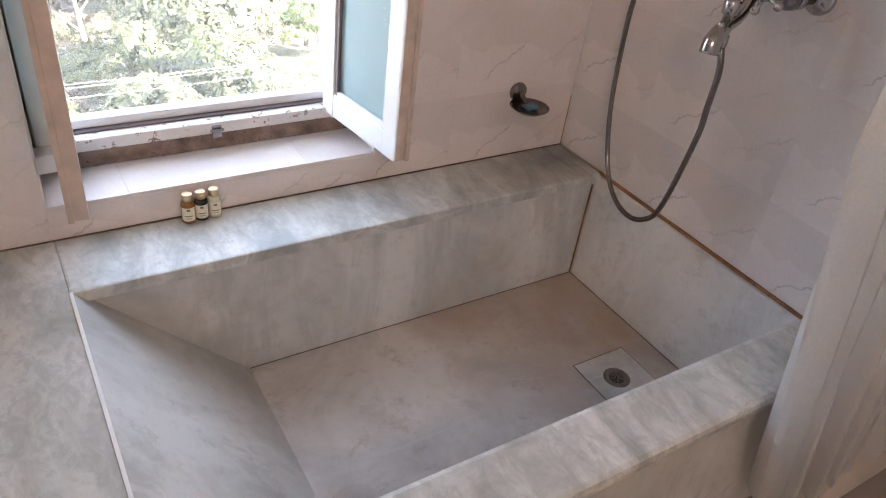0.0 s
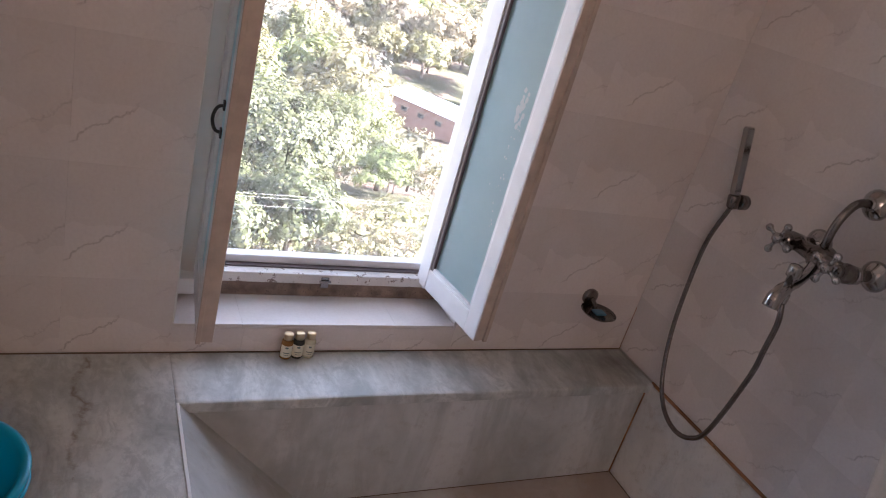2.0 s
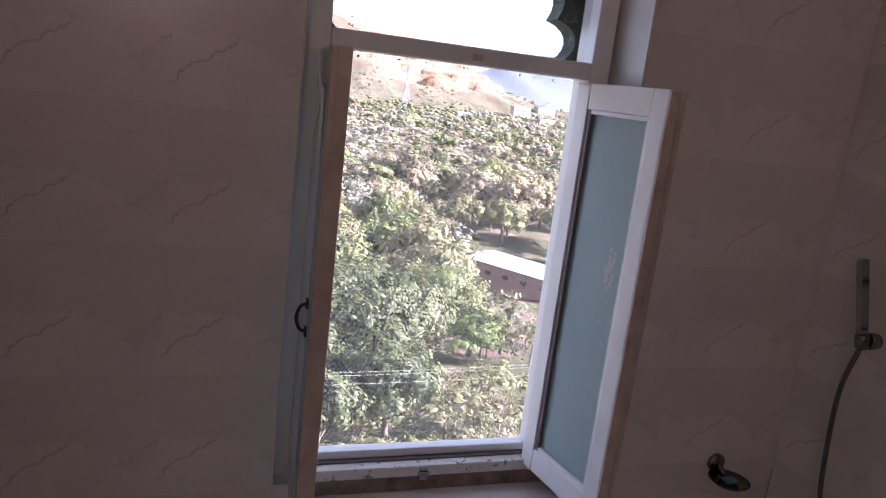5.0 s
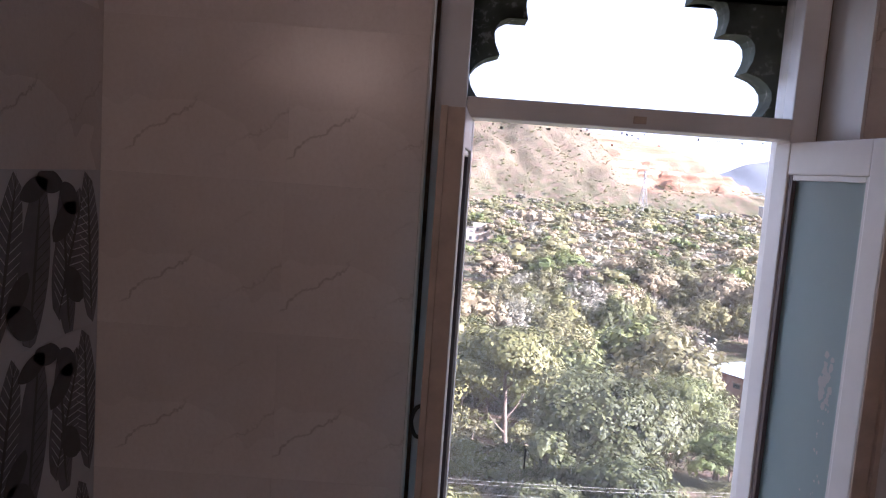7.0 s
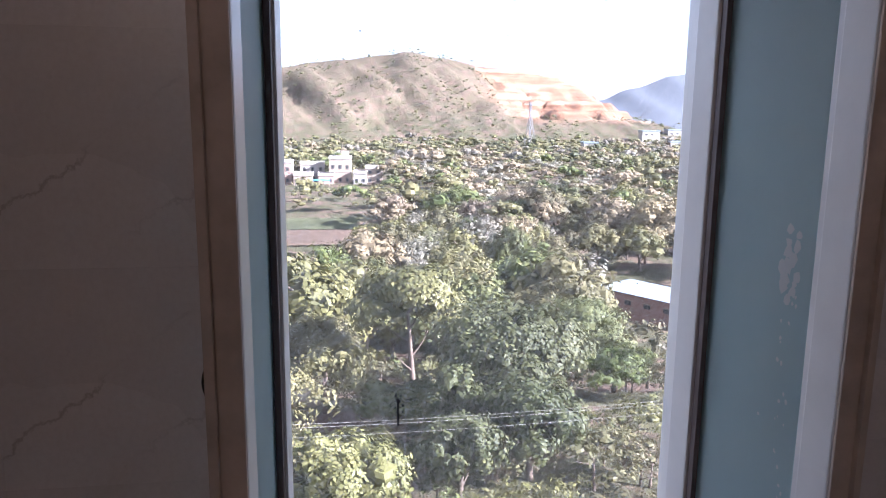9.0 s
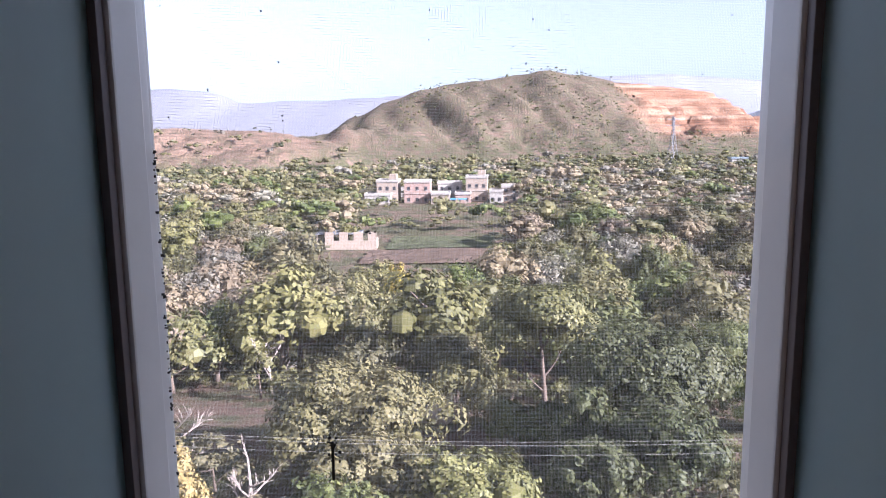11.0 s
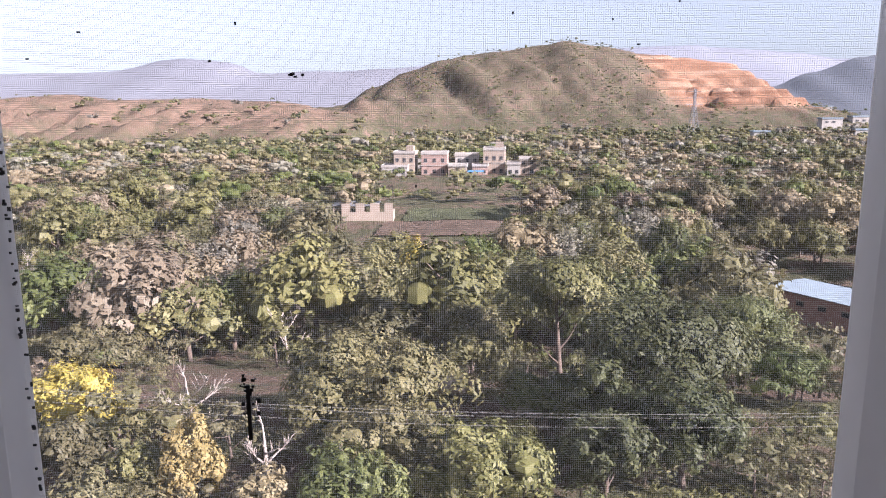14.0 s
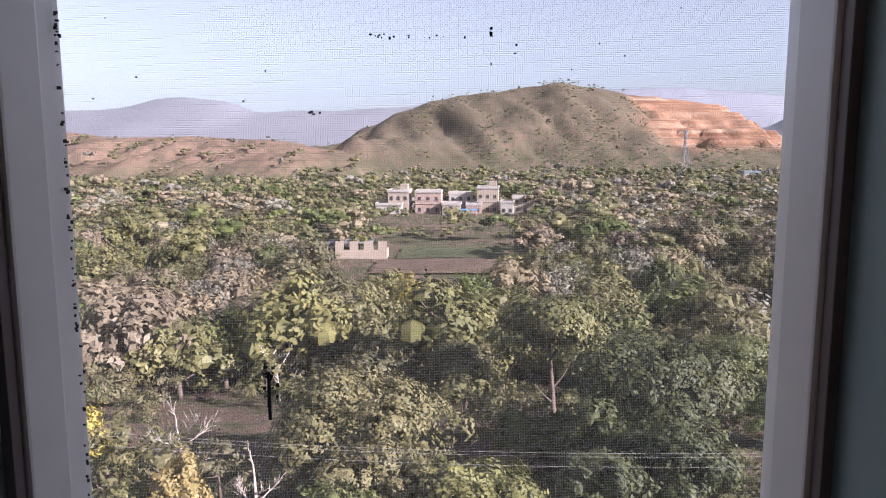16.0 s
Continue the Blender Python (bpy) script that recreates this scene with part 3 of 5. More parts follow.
def arch_half(n=7):
    """Outline of half the scalloped opening, from its foot to its apex: (half width, z)."""
    cusps = [(0.272, 1.640), (0.252, 1.744), (0.200, 1.818), (0.132, 1.880), (0.062, 1.935), (0.0, 2.010)]
    out = []
    for (xa, za), (xb, zb) in zip(cusps, cusps[1:]):
        cx, cz = (xa + xb) / 2, (za + zb) / 2
        dx, dz = xb - xa, zb - za
        ln = math.hypot(dx, dz)
        nx, nz = dz / ln, -dx / ln
        for i in range(n):
            t = i / n
            b = math.sin(math.pi * t) ** 0.75 * ln * 0.46
            out.append((xa + dx * t + nx * b, za + dz * t + nz * b))
    return out + [cusps[-1]]


def arch_panel():
    bm = bmesh.new()
    half = arch_half()
    C = -1.005
    for sgn in (1, -1):
        for y0, y1 in ((0.235, 0.300),):
            for (xa, za), (xb, zb) in zip(half, half[1:]):
                q = [(C + sgn * xa, za), (C + sgn * 0.40, za), (C + sgn * 0.40, zb), (C + sgn * xb, zb)]
                f = [bm.verts.new((x, y0, z)) for x, z in q]
                b = [bm.verts.new((x, y1, z)) for x, z in q]
                bm.faces.new(f)
                bm.faces.new(b[::-1])
                bm.faces.new((f[0], b[0], b[3], f[3]))
    add_box(bm, (C - 0.40, 0.235, 2.0101), (C + 0.40, 0.300, 2.30))
    return bm


tagged(part("trim_arch", arch_panel(), M_STONE), label="dark mossy scalloped stone arch outside the upper pane", category="arch", kind="structure")


# ---- the valley outside ----
def lerp_table(v, table):
    if v <= table[0][0]:
        return table[0][1]
    for (a, za), (b, zb) in zip(table, table[1:]):
        if v <= b:
            t = (v - a) / (b - a)
            t = t * t * (3 - 2 * t)
            return za + (zb - za) * t
    return table[-1][1]


VALLEY = [(-400, -13.0), (24, -14.2), (38, -14.6), (46, -17.0), (60, -19.8), (80, -22.4), (150, -22.0), (235, -20.0), (450, -21.0), (700, -18), (5000, -16)]
MAIN_CREST = [(-330, -20), (-240, -14), (-163, 3), (-125, 24), (-88, 38.5), (-46, 52), (-22, 57), (8, 60), (56, 66), (79, 70), (114, 64.5), (156, 57.5), (197, 53), (249, 47), (273, 30), (315, 3), (380, -18), (450, -22)]
LEFT_CREST = [(-800, 8), (-420, 10), (-328, 14), (-296, 9.5), (-237, 10.5), (-170, 8), (-118, 0), (-70, -16), (-30, -22)]


def ground_z(x, y):
    z = lerp_table(y, VALLEY)
    rough = noise.noise((x * 0.02, y * 0.02, 0.3)) * 1.0 + noise.noise((x * 0.09, y * 0.09, 5.0)) * 0.35
    z += rough * min(1.0, max(0.0, (y - 40) / 60)) if y > 0 else 0
    if y > 430:
        ridge = noise.fractal((x * 0.012, y * 0.006, 2.0), 0.9, 2.1, 5)
        c = lerp_table(x + ridge * 14 * (1 if y < 795 else 0), MAIN_CREST)
        t = (y - 540) / 260 if y <= 800 else 1 - (y - 800) / 500
        t = min(max(t, 0), 1)
        shape = t * t * (3 - 2 * t) * 0.55 + t * 0.45
        ravine = abs(noise.fractal((x * 0.017 + y * 0.006, y * 0.0035, 6.0), 0.9, 2.1, 4))
        z = max(z, -21 + (c + 21) * shape + (ridge * 10 + 4 - ravine * 15) * math.sin(math.pi * min(t, 1)))
        z += 17 * math.exp(-((x + 118) / 40) ** 2 - ((y - 600) / 55) ** 2)
        if x > 150 and z > 0 and 560 < y < 805:
            # quarry benches
            step = 9.0
            k = math.floor(z / step)
            f = z / step - k
            z = (k + min(1.0, max(0.0, (f - 0.62) / 0.38))) * step + noise.noise((x * 0.05, y * 0.05, 1.0)) * 1.2
        c = lerp_table(x, LEFT_CREST)
        t = (y - 415) / 145 if y <= 560 else 1 - (y - 560) / 300
        t = min(max(t, 0), 1)
        gully = noise.fractal((x * 0.03, y * 0.012, 7.0), 0.9, 2.1, 4)
        z = max(z, -21.5 + (c + 21.5) * t ** 0.8 + (gully * 5 + 4 - 30 * abs(noise.noise((x * 0.036 - y * 0.014, y * 0.008, 11.0)))) * math.sin(math.pi * t))
    return z


def axis(stops):
    out = []
    for (a, step), (b, _) in zip(stops, stops[1:]):
        v = a
        while v < b - 1e-6:
            out.append(v)
            v += step
    return out + [stops[-1][0]]


def mat_ground():
    m = Nodes("dry_scrub_ground")
    c = m.coords()
    sep = m.node("ShaderNodeSeparateXYZ")
    m.link(c, sep.inputs[0])
    height = m.ramp(m.math("DIVIDE", m.math("ADD", sep.outputs["Z"], 12.0), 20.0), (0.0, 1.0), (1.0, 0.72))
    big = m.noise(0.02, 8, 0.65, c)
    soil = m.ramp(big, (0.35, (0.125, 0.086, 0.066)), (0.65, (0.190, 0.132, 0.103)))
    scrub = m.ramp(m.noise(0.16, 9, 0.72, c), (0.43, 0.0), (0.51, 1.0))
    green = m.ramp(m.noise(0.6, 5, 0.7, c), (0.3, (0.050, 0.055, 0.030)), (0.7, (0.12, 0.108, 0.062)))
    col = m.mix(m.math("MULTIPLY", scrub, height), soil, green)
    # the quarried, bare orange shoulder of the hill
    edge = m.math("MULTIPLY", m.math("SUBTRACT", m.noise(0.018, 6, 0.6, c), 0.5), 90.0)
    xx = m.math("ADD", sep.outputs["X"], edge)
    bare = m.math("MULTIPLY", m.ramp(m.math("DIVIDE", m.math("SUBTRACT", xx, 140.0), 30.0), (0.0, 0.0), (1.0, 1.0)),
                  m.ramp(m.math("DIVIDE", m.math("SUBTRACT", m.math("ADD", sep.outputs["Z"], m.math("MULTIPLY", edge, 0.12)), -4.0), 8.0), (0.0, 0.0), (1.0, 1.0)))
    band = m.noise(1.0, 6, 0.6, m.scaled(c, (0.012, 0.012, 0.32)))
    orange = m.ramp(band, (0.34, (0.125, 0.062, 0.038)), (0.46, (0.23, 0.120, 0.074)), (0.58, (0.30, 0.178, 0.118)), (0.68, (0.39, 0.285, 0.21)))
    col = m.mix(bare, col, orange)
    left = m.math("MULTIPLY", m.ramp(m.math("DIVIDE", m.math("SUBTRACT", -70.0, xx), 60.0), (0.0, 0.0), (1.0, 1.0)),
                  m.ramp(m.math("DIVIDE", m.math("ADD", sep.outputs["Z"], 17.0), 10.0), (0.0, 0.0), (1.0, 0.85)))
    near_left = m.math("MULTIPLY", left, m.ramp(m.math("DIVIDE", sep.outputs["Y"], 1000.0), (0.41, 0.0), (0.43, 1.0), (0.60, 1.0), (0.64, 0.0)))
    pink = m.mix(m.ramp(m.noise(0.10, 8, 0.7, c), (0.46, 0.0), (0.60, 1.0)), (0.215, 0.140, 0.104), (0.105, 0.080, 0.056))
    col = m.mix(near_left, col, pink)
    m.base(col).set(Roughness=0.95)
    m.bsdf.inputs["Specular IOR Level"].default_value = 0.1
    return m.bump(m.noise(0.5, 8, 0.7, c), 0.8, 1.2).mat


M_GROUND = mat_ground()


def ground_mesh():
    xs = axis([(-4500, 500), (-1000, 60), (-480, 6), (-120, 5), (120, 5), (420, 60), (1000, 500), (4500, 1)])
    ys = axis([(-600, 100), (0, 6), (120, 8), (430, 7), (840, 60), (1300, 500), (4800, 1)])
    verts = [(x, y, ground_z(x, y)) for y in ys for x in xs]
    n = len(xs)
    faces = [(j * n + i, j * n + i + 1, (j + 1) * n + i + 1, (j + 1) * n + i) for j in range(len(ys) - 1) for i in range(n - 1)]
    me = bpy.data.meshes.new("ground")
    me.from_pydata(verts, [], faces)
    me.materials.append(M_GROUND)
    for p in me.polygons:
        p.use_smooth = True
    return tagged(new("ground", me), label="dry valley floor rising to scrub-covered and quarried hills", category="ground", kind="structure")


ground_mesh()
tagged(box_part("house_base", (-5.0, -6.0, -16.0), (4.0, 0.299, -0.16), M_WALL), label="plastered lower storeys of the house", category="building", kind="structure")


# haze over the far hills is put into their blue-grey colour and faint glow
def mat_painted_haze(name, colour, glow):
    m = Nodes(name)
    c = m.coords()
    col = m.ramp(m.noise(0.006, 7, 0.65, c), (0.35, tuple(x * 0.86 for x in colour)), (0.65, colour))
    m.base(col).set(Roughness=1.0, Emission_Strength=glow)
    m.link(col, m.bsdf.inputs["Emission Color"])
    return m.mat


def range_of_hills(name, crest, y, foot, material, depth):
    bm = bmesh.new()
    rows = []
    n = 90
    for k in range(n + 1):
        x = crest[0][0] + (crest[-1][0] - crest[0][0]) * k / n
        z = lerp_table(x, crest) + noise.fractal((x * 0.01, y, 0.0), 0.9, 2.0, 5) * y * 0.0022
        rows.append([bm.verts.new((x, y - depth * (1 - t), foot + (z - foot) * t ** 1.1 + noise.noise((x * 0.008, t * 3, y)) * 10 * math.sin(math.pi * t))) for t in (0, 0.25, 0.5, 0.75, 0.92, 1)] + [bm.verts.new((x, y + depth, foot))])
    for a, b in zip(rows, rows[1:]):
        for i in range(len(a) - 1):
            bm.faces.new((a[i], b[i], b[i + 1], a[i + 1]))
    return tagged(part(name, bm, material, smooth=True), label="distant range of hills with haze painted into its colour", category="hills", kind="structure")


range_of_hills("backdrop_hills", [(-2600, 60), (-1500, 100), (-1164, 92), (-944, 95), (-754, 127), (-627, 114), (-557, 88), (-375, 92), (-208, 97), (200, 90), (500, 60)], 1800, -20, mat_painted_haze("hills_painted_haze", (0.185, 0.185, 0.215), 0.04), 500)
range_of_hills("backdrop_hills_far", [(-400, 120), (100, 150), (436, 178), (595, 182), (801, 166), (1053, 140), (1500, 150), (2400, 120)], 2300, -20, mat_painted_haze("far_hills_painted_haze", (0.20, 0.205, 0.245), 0.05), 400)
range_of_hills("backdrop_hill_dark", [(300, -20), (420, 8), (478, 34), (541, 57), (622, 80), (760, 118), (900, 120), (1200, 60)], 1300, -20, mat_painted_haze("dark_hill_painted_haze", (0.10, 0.11, 0.135), 0.012), 300)


# ---- trees ----
M_BARK = mat_plain("bark", (0.13, 0.095, 0.075), 0.9, vary=0.4, scale=6.0, bump=0.5)
M_PALE = mat_plain("bare_pale_twigs", (0.42, 0.35, 0.31), 0.9, vary=0.25, scale=6.0)
LEAF = {
    "green": mat_leaf("leaf_green", (0.053, 0.054, 0.022), (0.115, 0.107, 0.045), (0.202, 0.174, 0.081)),
    "dark": mat_leaf("leaf_dark", (0.032, 0.041, 0.014), (0.072, 0.080, 0.027), (0.156, 0.156, 0.056)),
    "fresh": mat_leaf("leaf_fresh", (0.050, 0.061, 0.020), (0.102, 0.110, 0.041), (0.154, 0.153, 0.064)),
    "yellow": mat_leaf("leaf_yellow", (0.135, 0.111, 0.039), (0.252, 0.196, 0.057), (0.354, 0.265, 0.081)),
    "olive": mat_leaf("leaf_olive", (0.053, 0.051, 0.023), (0.107, 0.097, 0.041), (0.174, 0.148, 0.069)),
    "tan": mat_leaf("leaf_tan", (0.106, 0.080, 0.048), (0.181, 0.140, 0.086), (0.239, 0.198, 0.126)),
    "grey": mat_leaf("leaf_grey", (0.117, 0.104, 0.078), (0.168, 0.153, 0.115), (0.224, 0.204, 0.156)),
}


def ball_quads(n):
    """Unit ball as n x n quads on each side of a cube, four corners a quad."""
    g = np.linspace(-1, 1, n + 1)
    out = []
    for axis_no in range(3):
        for sign in (1, -1):
            for i in range(n):
                for j in range(n):
                    for a, b in ((i, j), (i + 1, j), (i + 1, j + 1), (i, j + 1)):
                        p = [g[a], g[b]]
                        p.insert(axis_no, sign)
                        out.append(p)
    q = np.array(out, dtype=float)
    return q / np.linalg.norm(q, axis=1)[:, None]


BALL = {n: ball_quads(n) for n in (2, 3)}


def crown_arrays(rnd, clumps, per, leaf, radius, height, lobes=7, thin=0.5, core=2, inner=0.58):
    """Leaves in clumps over the boughs of an uneven, domed crown, with a dense leafy inside to every bough."""
    g = np.random.default_rng(rnd)
    ang = np.arange(lobes) * 2.4 + g.uniform(-0.5, 0.5, lobes)
    rr = np.sqrt((np.arange(lobes) + 0.3) / lobes) * 0.70 * g.uniform(0.85, 1.1, lobes)
    size = g.uniform(0.30, 0.47, lobes) * (1.0 if lobes > 3 else 1.35)
    lob = np.stack([rr * np.cos(ang), rr * np.sin(ang), 0.52 - 0.75 * rr ** 2 + g.uniform(-0.42, 0.12, lobes)], 1)
    squash = np.array([1.0, 1.0, 0.80])
    out = []
    ball = BALL[core]
    for c, s in zip(lob, size):
        rough = 1 + 0.22 * np.sin(ball @ g.normal(size=3) * 3.1 + g.uniform(0, 6)) + 0.12 * np.sin(ball @ g.normal(size=3) * 5.3)
        out.append((c + ball * rough[:, None] * s * inner * squash) * np.array([radius, radius, height]))
    # clumps on the outsides of the boughs only
    m = clumps * 3
    pick = g.integers(0, lobes, m)
    d = g.normal(size=(m, 3))
    d /= np.linalg.norm(d, axis=1)[:, None]
    centre = lob[pick] + d * squash * (size[pick] * g.uniform(0.66, 1.05, m))[:, None]
    gap = np.linalg.norm((centre[:, None, :] - lob[None]) / squash, axis=2) / size[None]
    keep = np.where((gap.min(axis=1) > 0.60) & (d[:, 2] > -0.7))[0][:clumps]
    centre, d = centre[keep], d[keep]
    cr = g.uniform(0.10, 0.21, len(keep))
    k = np.repeat(np.arange(len(keep)), per)
    dd = g.normal(size=(len(k), 3))
    dd /= np.linalg.norm(dd, axis=1)[:, None]
    p = centre[k] + dd * (cr[k] * g.uniform(0.3, 1.0, len(k)))[:, None]
    p = p * np.array([radius, radius, height])
    nrm = dd * 0.55 + d[k] * 0.95 + g.normal(size=dd.shape) * 0.24 + np.array([0, 0, 0.30])
    nrm /= np.linalg.norm(nrm, axis=1)[:, None]
    side = np.cross(nrm, g.normal(size=nrm.shape))
    side /= np.linalg.norm(side, axis=1)[:, None]
    up = np.cross(nrm, side)
    s = leaf * g.uniform(0.6, 1.3, len(k))[:, None]
    leaves = np.stack([p + side * s, p + up * s * thin, p - side * s, p - up * s * thin], 1).reshape(-1, 3)
    return np.concatenate(out + [leaves])


def quads_mesh(name, verts, material):
    me = bpy.data.meshes.new(name)
    n = len(verts) // 4
    me.vertices.add(len(verts))
    me.vertices.foreach_set("co", np.asarray(verts, dtype=np.float32).ravel())
    me.loops.add(n * 4)
    me.loops.foreach_set("vertex_index", np.arange(n * 4, dtype=np.int32))
    me.polygons.add(n)
    me.polygons.foreach_set("loop_start", np.arange(0, n * 4, 4, dtype=np.int32))
    me.polygons.foreach_set("loop_total", np.full(n, 4, dtype=np.int32))
    me.update(calc_edges=True)
    me.materials.append(material)
    return me


def limbs_bm(rnd, height, spread, trunk_r, limbs=6, twigs=0, start=0.35):
    """A tapered leaning trunk with forking limbs, from z = 0."""
    r = random.Random(rnd)
    bm = bmesh.new()
    lean = (r.uniform(-0.08, 0.08), r.uniform(-0.08, 0.08))
    top = height * 0.62
    spine = [Vector((lean[0] * z + 0.05 * math.sin(z), lean[1] * z, z)) for z in (top * i / 6 for i in range(7))]
    tube_bm(bm, spine, [trunk_r * (1 - 0.6 * i / 6) for i in range(7)], 8)
    ends = []
    for k in range(limbs):
        s = spine[min(6, 2 + k * 5 // limbs)]
        a = k * 2.4 + r.uniform(-0.4, 0.4)
        out = Vector((math.cos(a), math.sin(a), 0)) * spread * r.uniform(0.5, 0.9)
        e = s + out + Vector((0, 0, height * r.uniform(0.10, 0.28)))
        mid = s.lerp(e, 0.5) + Vector((r.uniform(-.1, .1), r.uniform(-.1, .1), -0.05)) * spread * 0.6
        pts = smooth_path([s, mid, e], 4)
        tube_bm(bm, pts, [trunk_r * 0.42 * (1 - 0.8 * i / (len(pts) - 1)) for i in range(len(pts))], 6)
        ends.append((mid, e))
    for k in range(twigs):
        mid, e = r.choice(ends)
        s = mid.lerp(e, r.uniform(0.0, 1.0))
        d = (e - mid).normalized() + Vector((r.uniform(-1, 1), r.uniform(-1, 1), r.uniform(-0.2, 1)))
        f = s + d.normalized() * spread * r.uniform(0.18, 0.5)
        tube_bm(bm, [s, s.lerp(f, 0.5) + Vector((0, 0, 0.05)), f], [trunk_r * 0.13, trunk_r * 0.09, trunk_r * 0.03], 4)
    return bm


def tree(kind, seed, radius, height, clumps, per, leaf, label, thin=0.5, trunk_part=0.10, lobes=15):
    """A tree whose crown spans 2 x radius; height is the whole height."""
    ob = empty("tree", (0, 0, 0), label=label, category="tree", group="trees in the valley")
    part("trunk", limbs_bm(seed, height, radius * 0.62, radius * 0.05 + 0.04, 6, 8 if clumps > 180 else 0), M_BARK, ob, smooth=True)
    h = height * (1 - trunk_part)
    me = quads_mesh("crown", crown_arrays(seed, clumps, per, leaf, radius * 1.05, h * 0.56, lobes=lobes, thin=thin, inner=0.22 if kind == "grey" else 0.46), LEAF[kind])
    cr = new("crown", me)
    cr.parent = ob
    cr.location = (0, 0, height - h * 0.56)
    return ob


def bare_tree(seed, radius, height):
    ob = empty("bare_tree", (0, 0, 0), label="pale leafless tree with forking branches", category="tree", group="bare trees in the valley")
    part("trunk", limbs_bm(seed, height, radius, 0.13, 7, 70), M_PALE, ob, smooth=True)
    return ob


def stand(ob, x, y, z=None, turn=0.0, scale=1.0):
    ob.matrix_world = Matrix.Translation((x, y, (ground_z(x, y) if z is None else z) - 0.15)) @ Matrix.Rotation(turn, 4, "Z") @ Matrix.Scale(scale, 4)
    return ob


# the trees nearest to the house, each on its own
NEAR = [
    ("green", 1, 3.5, 42, 3.4, 9.1, 420, 34, 0.16, "broad-crowned green tree with a bare lower trunk"),
    ("dark", 2, 7.5, 34, 3.7, 7.8, 520, 36, 0.13, "dense dark-green tree with drooping leaves"),
    ("fresh", 3, 15.0, 46, 4.1, 7.1, 520, 36, 0.14, "feathery bright-green tree with fine leaves"),
    ("dark", 4, 7.1, 28, 2.4, 5.2, 300, 36, 0.12, "leafy dark-green tree below the house"),
    ("olive", 5, -6.7, 32, 3.8, 5.9, 360, 34, 0.13, "yellowish-green tree with long leaves"),
    ("yellow", 6, -11.6, 24, 1.3, 4.9, 150, 32, 0.1, "slender tree with bright yellow leaves"),
    ("yellow", 7, -20.2, 31, 2.3, 4.6, 220, 32, 0.12, "small tree with yellow leaves"),
    ("dark", 8, -23.2, 60, 4.2, 8.2, 300, 32, 0.17, "round tree with dark-green leaves"),
    ("olive", 9, -5.1, 27, 2.7, 4.4, 240, 34, 0.12, "olive-green leafy tree with thin twigs"),
    ("dark", 10, 3.6, 26, 1.9, 4.7, 260, 34, 0.12, "dark-green leafy tree below the house"),
    ("olive", 11, -17.7, 26, 1.7, 3.8, 190, 30, 0.12, "low olive bush tree below the house"),
    ("dark", 12, -5.7, 23, 2.0, 4.3, 190, 34, 0.11, "low green tree below the house"),
    ("fresh", 13, 15.3, 39, 2.6, 3.0, 260, 34, 0.13, "bright-green feathery tree beside the lines"),
    ("green", 14, -1.0, 25, 2.7, 4.3, 230, 34, 0.11, "low green tree below the house"),
    ("olive", 15, -2.1, 49, 2.7, 6.0, 260, 30, 0.13, "leafy tree with grey-green crown"),
    ("olive", 16, -31.4, 60, 4.7, 7.5, 260, 30, 0.17, "leafy tree with olive-green crown"),
    ("green", 17, 9.6, 62, 3.9, 11.7, 300, 32, 0.18, "leafy tree with dark-green crown"),
    ("dark", 18, 2.1, 35, 2.6, 2.7, 230, 32, 0.14, "dark leafy tree under the broad crown"),
    ("olive", 19, -29.7, 50, 4.0, 3.8, 260, 30, 0.16, "dusty olive tree at the clearing"),
    ("green", 20, -12.8, 76, 4.1, 9.8, 240, 28, 0.2, "green tree with hanging leaves"),
    ("tan", 21, -18.8, 72, 3.8, 7.4, 200, 28, 0.18, "dry tree with reddish-brown leaves"),
    ("yellow", 22, -9.5, 84, 2.3, 9.0, 120, 24, 0.2, "slender tree with fading yellow leaves"),
    ("green", 23, -4.2, 68, 3.2, 8.5, 240, 28, 0.19, "grey-green tree with an open crown"),
    ("dark", 24, 22.1, 92, 3.1, 11.0, 200, 26, 0.22, "dark-green tree with a dense crown"),
    ("olive", 25, 24.4, 82, 4.6, 10.4, 220, 26, 0.21, "wide olive-green tree with dusty leaves"),
    ("grey", 26, -43.4, 66, 3.9, 8.3, 200, 24, 0.14, "pale, nearly bare grey tree"),
    ("tan", 27, -8.5, 22.5, 1.4, 3.5, 130, 26, 0.1, "dry twiggy bush tree with tan leaves"),
    ("green", 28, -14.1, 24.5, 1.3, 3.4, 160, 30, 0.11, "low green tree beside the yellow one"),
    ("green", 29, -1.3, 44, 2.3, 5.3, 200, 30, 0.14, "green leafy tree beside the broad crown"),
    ("dark", 30, 4.3, 31, 1.6, 5.0, 190, 32, 0.12, "dark-green leafy tree in the thicket"),
]
for kind, seed, x, y, rad, hgt, clumps, per, leaf, label in NEAR:
    stand(tree(kind, seed, rad, hgt, clumps, per, leaf, label, thin=0.30 if kind == "fresh" else 0.5, trunk_part=0.40 if seed == 1 else 0.08), x, y, turn=seed * 1.3)
for seed, x, y, rad, hgt in ((31, -14.6, 31.0, 1.7, 4.9), (32, -16.7, 54.0, 2.2, 6.5), (33, -42.0, 61.0, 3.2, 10.5), (34, 1.4, 60.0, 2.0, 9.3), (35, -9.6, 25.5, 1.2, 4.6), (36, -46.0, 57.0, 2.6, 8.6), (37, -37.0, 70.0, 2.8, 8.0), (38, 16.5, 27.5, 1.2, 2.8)):
    stand(bare_tree(seed, rad, hgt), x, y)

# trees further off: a few kinds, each copied many times
rt = random.Random(77)
kinds, dry_kinds = [], []
